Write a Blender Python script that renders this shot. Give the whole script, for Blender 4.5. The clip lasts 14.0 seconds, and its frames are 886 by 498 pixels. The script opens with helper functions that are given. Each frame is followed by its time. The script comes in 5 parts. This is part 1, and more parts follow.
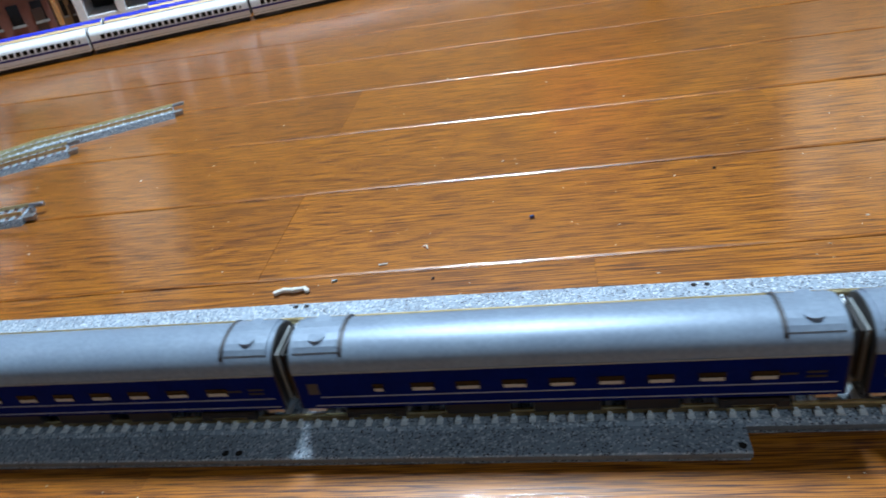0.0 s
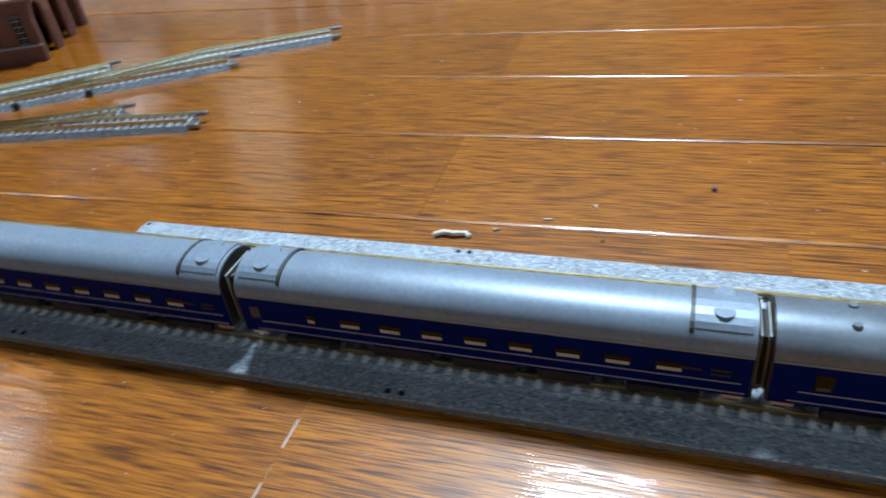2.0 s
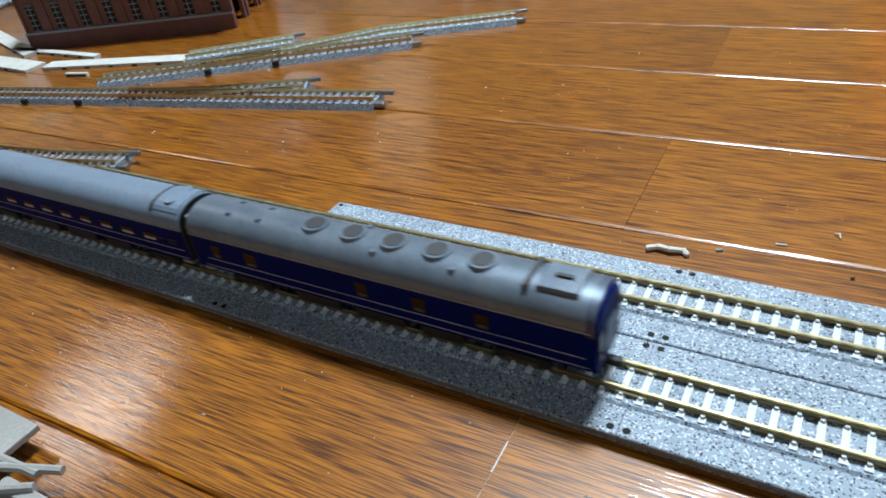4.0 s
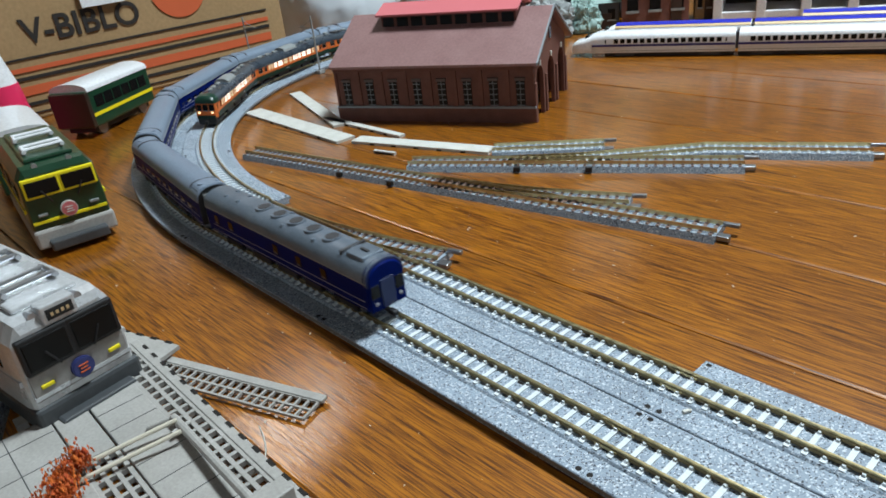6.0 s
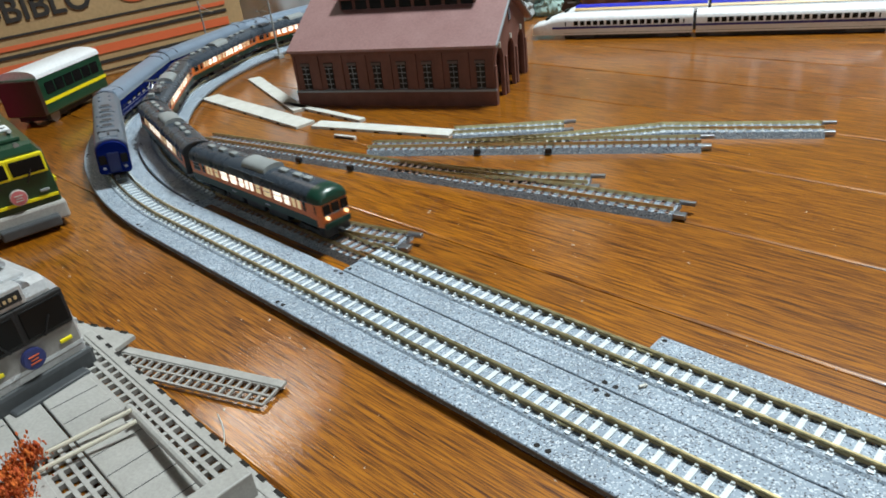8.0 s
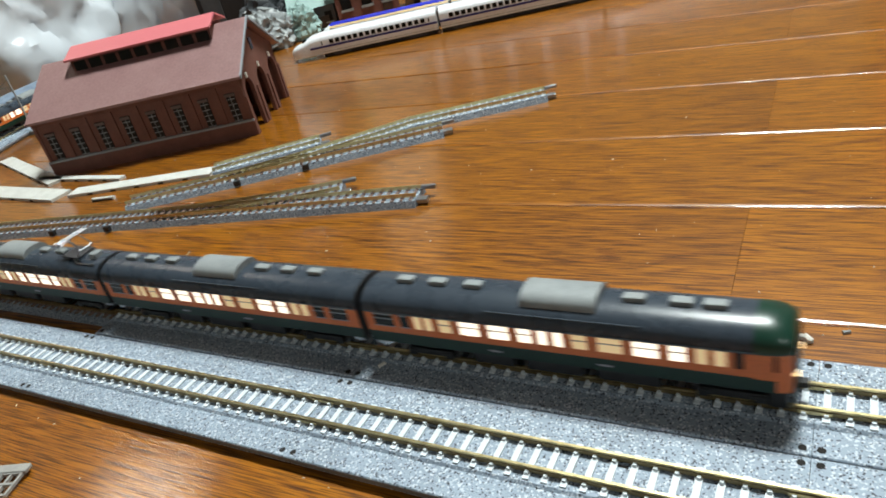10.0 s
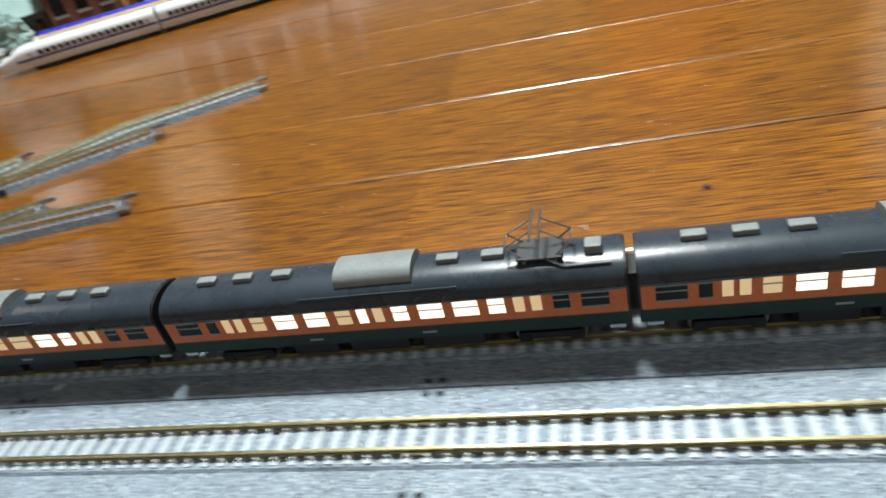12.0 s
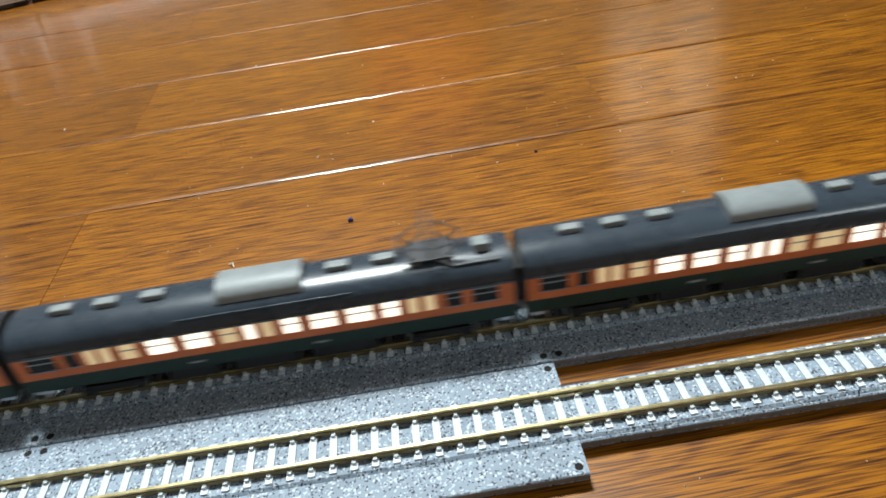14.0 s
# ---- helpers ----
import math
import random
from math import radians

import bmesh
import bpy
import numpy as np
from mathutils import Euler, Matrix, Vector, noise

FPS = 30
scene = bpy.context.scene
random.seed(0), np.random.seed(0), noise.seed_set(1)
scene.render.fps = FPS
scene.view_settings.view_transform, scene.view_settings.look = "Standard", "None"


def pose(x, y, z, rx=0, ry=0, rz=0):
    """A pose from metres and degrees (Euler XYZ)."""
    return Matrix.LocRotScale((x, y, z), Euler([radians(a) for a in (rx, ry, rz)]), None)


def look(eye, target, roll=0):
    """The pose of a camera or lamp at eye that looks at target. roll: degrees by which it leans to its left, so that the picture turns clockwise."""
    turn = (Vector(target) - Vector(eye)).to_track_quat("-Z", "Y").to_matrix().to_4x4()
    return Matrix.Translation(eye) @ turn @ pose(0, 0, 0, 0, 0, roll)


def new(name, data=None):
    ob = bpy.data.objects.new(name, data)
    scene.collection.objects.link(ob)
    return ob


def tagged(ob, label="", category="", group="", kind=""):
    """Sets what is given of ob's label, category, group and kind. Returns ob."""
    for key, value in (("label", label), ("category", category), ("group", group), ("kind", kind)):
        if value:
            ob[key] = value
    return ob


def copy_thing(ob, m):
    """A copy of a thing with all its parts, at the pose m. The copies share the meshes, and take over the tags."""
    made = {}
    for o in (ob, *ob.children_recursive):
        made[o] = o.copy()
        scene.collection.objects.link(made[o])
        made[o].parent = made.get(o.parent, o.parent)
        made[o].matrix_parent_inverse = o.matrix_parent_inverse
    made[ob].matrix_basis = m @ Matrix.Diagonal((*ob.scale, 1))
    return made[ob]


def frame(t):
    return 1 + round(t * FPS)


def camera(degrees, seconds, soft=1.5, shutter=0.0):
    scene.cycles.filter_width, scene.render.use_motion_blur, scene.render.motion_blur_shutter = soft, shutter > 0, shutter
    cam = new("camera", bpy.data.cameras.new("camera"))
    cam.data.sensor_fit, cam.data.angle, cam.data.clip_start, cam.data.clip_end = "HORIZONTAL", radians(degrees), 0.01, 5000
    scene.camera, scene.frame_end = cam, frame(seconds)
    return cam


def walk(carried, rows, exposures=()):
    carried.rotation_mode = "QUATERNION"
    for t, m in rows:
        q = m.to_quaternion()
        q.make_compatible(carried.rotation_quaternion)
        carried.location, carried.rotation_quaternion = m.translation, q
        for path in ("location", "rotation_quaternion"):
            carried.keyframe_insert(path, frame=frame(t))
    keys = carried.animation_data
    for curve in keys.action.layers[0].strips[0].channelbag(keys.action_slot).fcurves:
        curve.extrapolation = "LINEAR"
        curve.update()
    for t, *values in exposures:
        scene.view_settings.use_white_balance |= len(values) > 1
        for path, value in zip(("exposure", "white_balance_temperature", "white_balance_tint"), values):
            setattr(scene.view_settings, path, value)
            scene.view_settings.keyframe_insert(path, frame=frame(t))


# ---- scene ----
cam = camera(64.4, 14.0, soft=1.7, shutter=0.5)
PATH = [
    (0, (0.1, -0.145, 0.149), (-0.267, 1.522, -0.893), -10.5),
    (0.5, (0.093, -0.144, 0.148), (-0.325, 1.493, -0.922), -9.2),
    (1, (0.093, -0.143, 0.147), (-0.355, 1.471, -0.946), -9.8),
    (1.5, (0.091, -0.142, 0.147), (-0.364, 1.464, -0.954), -9.6),
    (2, (0.072, -0.14, 0.147), (-0.56, 1.388, -0.978), -8.1),
    (2.5, (0.056, -0.14, 0.145), (-0.695, 1.314, -1.005), -7.8),
    (2.7, (0.051, -0.137, 0.147), (-0.761, 1.267, -1.022), -7.9),
    (4.8, (0.022, -0.134, 0.147), (-0.943, 1.212, -0.974), -7.3),
    (5, (0.016, -0.136, 0.146), (-0.929, 1.193, -1.013), -5.7),
    (5.3, (0.002, -0.137, 0.152), (-1.044, 1.176, -0.935), -7.1),
    (5.5, (-0.016, -0.142, 0.16), (-1.236, 1.133, -0.783), -7.1),
    (6, (-0.042, -0.142, 0.161), (-1.416, 1.008, -0.728), -6.9),
    (6.5, (-0.041, -0.14, 0.159), (-1.396, 1.025, -0.738), -7.0),
    (7, (-0.04, -0.14, 0.159), (-1.385, 1.039, -0.737), -7.2),
    (7.2, (-0.04, -0.14, 0.159), (-1.378, 1.043, -0.741), -7.2),
    (9.3, (-0.027, -0.127, 0.157), (-1.197, 1.147, -0.848), -8.7),
    (9.5, (-0.001, -0.122, 0.153), (-1.034, 1.319, -0.771), -13.2),
    (10, (0.005, -0.119, 0.148), (-0.989, 1.336, -0.798), -14.8),
    (10.5, (0.013, -0.118, 0.146), (-0.883, 1.372, -0.843), -15.3),
    (11, (0.025, -0.111, 0.139), (-0.826, 1.373, -0.896), -20.4),
    (11.5, (0.035, -0.108, 0.135), (-0.714, 1.409, -0.933), -20.8),
    (12, (0.056, -0.113, 0.14), (-0.462, 1.481, -0.951), -15.8),
    (12.2, (0.072, -0.108, 0.137), (-0.325, 1.491, -0.996), -13.0),
    (12.5, (0.086, -0.109, 0.142), (-0.142, 1.501, -1.022), -10.2),
    (13, (0.106, -0.115, 0.144), (0.094, 1.513, -1.018), -7.6),
    (13.5, (0.11, -0.116, 0.143), (0.139, 1.507, -1.025), -7.9),
    (14, (0.112, -0.117, 0.143), (0.146, 1.515, -1.012), -8.4),
]
# the phone's white balance drifts from cool to warm
BALANCE = [(0, 0.15, 5900, 10), (1.5, 0.12, 6000, 10), (2.5, 0.05, 6150, 10), (5.0, -0.1, 6500, 10), (5.5, -0.2, 6600, 10), (6.0, -0.1, 6650, 10), (7.2, -0.02, 6850, 10),
           (9.5, 0.05, 7200, 10), (11.0, 0.05, 7300, 10), (14.0, 0.05, 7000, 10)]
walk(cam, [(t, look(eye, target, roll)) for t, eye, target, roll in PATH], BALANCE)

# ---- light ----
world = bpy.data.worlds.new("room_air")
scene.world = world
world.use_nodes = True
world.node_tree.nodes["Background"].inputs[0].default_value = (0.9, 0.95, 1.0, 1)
world.node_tree.nodes["Background"].inputs[1].default_value = 0.009


def disk_lamp(name, x, y, z, size, watts, colour):
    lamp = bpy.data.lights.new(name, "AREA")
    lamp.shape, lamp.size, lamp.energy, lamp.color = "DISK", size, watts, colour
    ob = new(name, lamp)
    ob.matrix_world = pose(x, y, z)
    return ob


disk_lamp("ceiling_lamp_main", -0.07, 0.65, 1.5, 0.34, 48, (0.80, 0.93, 1.0))
disk_lamp("ceiling_lamp_second", -2.3, 0.75, 1.75, 0.5, 5, (1.0, 0.93, 0.88))
# unseen fill light, added to brighten the near side of train and track
disk_lamp("side_fill", 1.1, -0.8, 1.15, 0.30, 7.0, (0.8, 0.92, 1.0))


# ---- materials ----
def material(name, colour, rough=0.5, metal=0.0, coat=0.0, coat_rough=0.1, emit=None, power=0.0, trans=0.0):
    m = bpy.data.materials.new(name)
    m.use_nodes = True
    b = m.node_tree.nodes["Principled BSDF"]
    b.inputs["Base Color"].default_value = (*colour, 1)
    b.inputs["Roughness"].default_value = rough
    b.inputs["Metallic"].default_value = metal
    b.inputs["Coat Weight"].default_value = coat
    b.inputs["Coat Roughness"].default_value = coat_rough
    b.inputs["Transmission Weight"].default_value = trans
    if emit:
        b.inputs["Emission Color"].default_value = (*emit, 1)
        b.inputs["Emission Strength"].default_value = power
    return m


def node(m, kind, **values):
    n = m.node_tree.nodes.new(kind)
    for key, value in values.items():
        n.inputs[key.replace("_", " ")].default_value = value
    return n


def link(m, a, b):
    m.node_tree.links.new(a, b)


def ramp(m, fac, stops):
    r = m.node_tree.nodes.new("ShaderNodeValToRGB")
    e = r.color_ramp.elements
    while len(e) < len(stops):
        e.new(0.5)
    for k, (p, c) in enumerate(stops):
        e[k].position, e[k].color = p, (*c, 1)
    link(m, fac, r.inputs[0])
    return r


def mix(m, fac, a, b, blend="MIX"):
    n = m.node_tree.nodes.new("ShaderNodeMix")
    n.data_type, n.blend_type = "RGBA", blend
    for socket, v in ((0, fac), (6, a), (7, b)):
        if isinstance(v, (int, float)):
            n.inputs[socket].default_value = v
        elif isinstance(v, tuple):
            n.inputs[socket].default_value = (*v, 1)
        else:
            link(m, v, n.inputs[socket])
    return n.outputs[2]


def worn(m, scale, low, high, relief=0.0, fine=None, dist=0.0002):
    """Mottled colour at two scales, uneven gloss and a little relief."""
    b = m.node_tree.nodes["Principled BSDF"]
    at = node(m, "ShaderNodeTexCoord").outputs["Object"]
    n1 = node(m, "ShaderNodeTexNoise", Scale=scale, Detail=5.0, Roughness=0.6)
    n2 = node(m, "ShaderNodeTexNoise", Scale=fine or scale * 9, Detail=3.0)
    link(m, at, n1.inputs[0]), link(m, at, n2.inputs[0])
    r = ramp(m, n1.outputs[0], [(0.3, low), (0.7, high)])
    r2 = ramp(m, n2.outputs[0], [(0.3, (0.82,) * 3), (0.7, (1.0,) * 3)])
    link(m, mix(m, 1.0, r.outputs[0], r2.outputs[0], "MULTIPLY"), b.inputs["Base Color"])
    base = b.inputs["Roughness"].default_value
    mr = node(m, "ShaderNodeMapRange")
    mr.inputs[3].default_value, mr.inputs[4].default_value = base * 0.8, min(1.0, base * 1.25)
    link(m, n1.outputs[0], mr.inputs[0]), link(m, mr.outputs[0], b.inputs["Roughness"])
    if relief:
        bump = node(m, "ShaderNodeBump", Strength=relief, Distance=dist)
        link(m, n2.outputs[0], bump.inputs["Height"]), link(m, bump.outputs[0], b.inputs["Normal"])
    return m


def wood_floor():
    m = material("lacquered_oak", (0.3, 0.12, 0.03), 0.38, coat=1.0, coat_rough=0.09)
    b = m.node_tree.nodes["Principled BSDF"]
    b.inputs["Coat IOR"].default_value = 1.52
    at = node(m, "ShaderNodeTexCoord").outputs["Object"]
    info = node(m, "ShaderNodeObjectInfo")
    shift = node(m, "ShaderNodeVectorMath")
    shift.operation = "ADD"
    away = node(m, "ShaderNodeVectorMath")
    away.operation = "SCALE"
    away.inputs[0].default_value = (7.3, 3.1, 5.7)
    link(m, info.outputs["Random"], away.inputs["Scale"])
    link(m, at, shift.inputs[0]), link(m, away.outputs[0], shift.inputs[1])

    def stretched(sx, sy, kind="ShaderNodeTexNoise", **values):
        mp = node(m, "ShaderNodeMapping")
        mp.inputs["Scale"].default_value = (sx, sy, 1)
        link(m, shift.outputs[0], mp.inputs[0])
        n = node(m, kind, **values)
        link(m, mp.outputs[0], n.inputs[0])
        return n
    # growth rings bent into long flames
    rings = stretched(3.5, 20.0, Scale=1.0, Detail=2.0, Distortion=0.5)
    wave = node(m, "ShaderNodeMath")
    wave.operation = "MULTIPLY"
    wave.inputs[1].default_value = 95.0
    link(m, rings.outputs[0], wave.inputs[0])
    apart = node(m, "ShaderNodeSeparateXYZ")
    link(m, shift.outputs[0], apart.inputs[0])
    across = node(m, "ShaderNodeMath")
    across.operation = "MULTIPLY_ADD"
    across.inputs[1].default_value = 1900.0
    link(m, apart.outputs[1], across.inputs[0]), link(m, wave.outputs[0], across.inputs[2])
    sine = node(m, "ShaderNodeMath")
    sine.operation = "SINE"
    link(m, across.outputs[0], sine.inputs[0])
    pores = stretched(55.0, 2100.0, Scale=1.0, Detail=2.0, Roughness=0.5)
    tone = stretched(3.0, 9.0, Scale=1.0, Detail=4.0)
    c0 = ramp(m, tone.outputs[0], [(0.28, (0.31, 0.104, 0.004)), (0.72, (0.48, 0.172, 0.006))])
    c1 = ramp(m, sine.outputs[0], [(0.0, (1, 1, 1)), (0.5, (0.95, 0.93, 0.9)), (0.95, (0.76, 0.69, 0.6))])
    band = ramp(m, sine.outputs[0], [(0.1, (0.82,) * 3), (0.9, (1.0,) * 3)])
    c2 = ramp(m, pores.outputs[0], [(0.40, (0.18, 0.115, 0.07)), (0.58, (1.1, 1.1, 1.1))])
    col = mix(m, 0.8, c0.outputs[0], c1.outputs[0], "MULTIPLY")
    streak = mix(m, band.outputs[0], (1, 1, 1), c2.outputs[0])
    col = mix(m, 1.0, col, streak, "MULTIPLY")
    each = ramp(m, info.outputs["Random"], [(0.0, (0.9, 0.88, 0.86)), (1.0, (1.06, 1.05, 1.03))])
    col = mix(m, 1.0, col, each.outputs[0], "MULTIPLY")
    link(m, col, b.inputs["Base Color"])
    cloud = node(m, "ShaderNodeTexNoise", Scale=14.0, Detail=6.0, Roughness=0.7)
    link(m, at, cloud.inputs[0])
    mr = node(m, "ShaderNodeMapRange")
    mr.inputs[3].default_value, mr.inputs[4].default_value = 0.02, 0.085
    link(m, cloud.outputs[0], mr.inputs[0]), link(m, mr.outputs[0], b.inputs["Coat Roughness"])
    low = stretched(4.0, 30.0, Scale=1.0, Detail=2.0)
    bump = node(m, "ShaderNodeBump", Strength=0.2, Distance=0.0003)
    link(m, pores.outputs[0], bump.inputs["Height"])
    bump2 = node(m, "ShaderNodeBump", Strength=0.3, Distance=0.0009)
    link(m, low.outputs[0], bump2.inputs["Height"])
    link(m, bump2.outputs[0], bump.inputs["Normal"])
    link(m, bump.outputs[0], b.inputs["Normal"])
    link(m, bump.outputs[0], b.inputs["Coat Normal"])
    return m


def ballast(name, base, pale, dark):
    m = material(name, base, 0.55)
    b = m.node_tree.nodes["Principled BSDF"]
    at = node(m, "ShaderNodeTexCoord").outputs["Object"]
    v = node(m, "ShaderNodeTexVoronoi", Scale=1900.0)
    v2 = node(m, "ShaderNodeTexVoronoi", Scale=2300.0)
    n = node(m, "ShaderNodeTexNoise", Scale=60.0, Detail=4.0)
    n2 = node(m, "ShaderNodeTexNoise", Scale=1500.0, Detail=3.0)
    for k in (v, v2, n, n2):
        link(m, at, k.inputs[0])
    c = ramp(m, n.outputs[0], [(0.3, tuple(x * 0.86 for x in base)), (0.7, tuple(min(1, x * 1.12) for x in base))])
    w = ramp(m, v.outputs["Color"], [(0.72, (0, 0, 0)), (0.78, (1, 1, 1))])
    d = ramp(m, v2.outputs["Color"], [(0.19, (1, 1, 1)), (0.25, (0, 0, 0))])
    col = mix(m, w.outputs[0], c.outputs[0], pale)
    col = mix(m, d.outputs[0], col, dark)
    link(m, col, b.inputs["Base Color"])
    bump = node(m, "ShaderNodeBump", Strength=0.9, Distance=0.0003)
    link(m, n2.outputs[0], bump.inputs["Height"]), link(m, bump.outputs[0], b.inputs["Normal"])
    return m


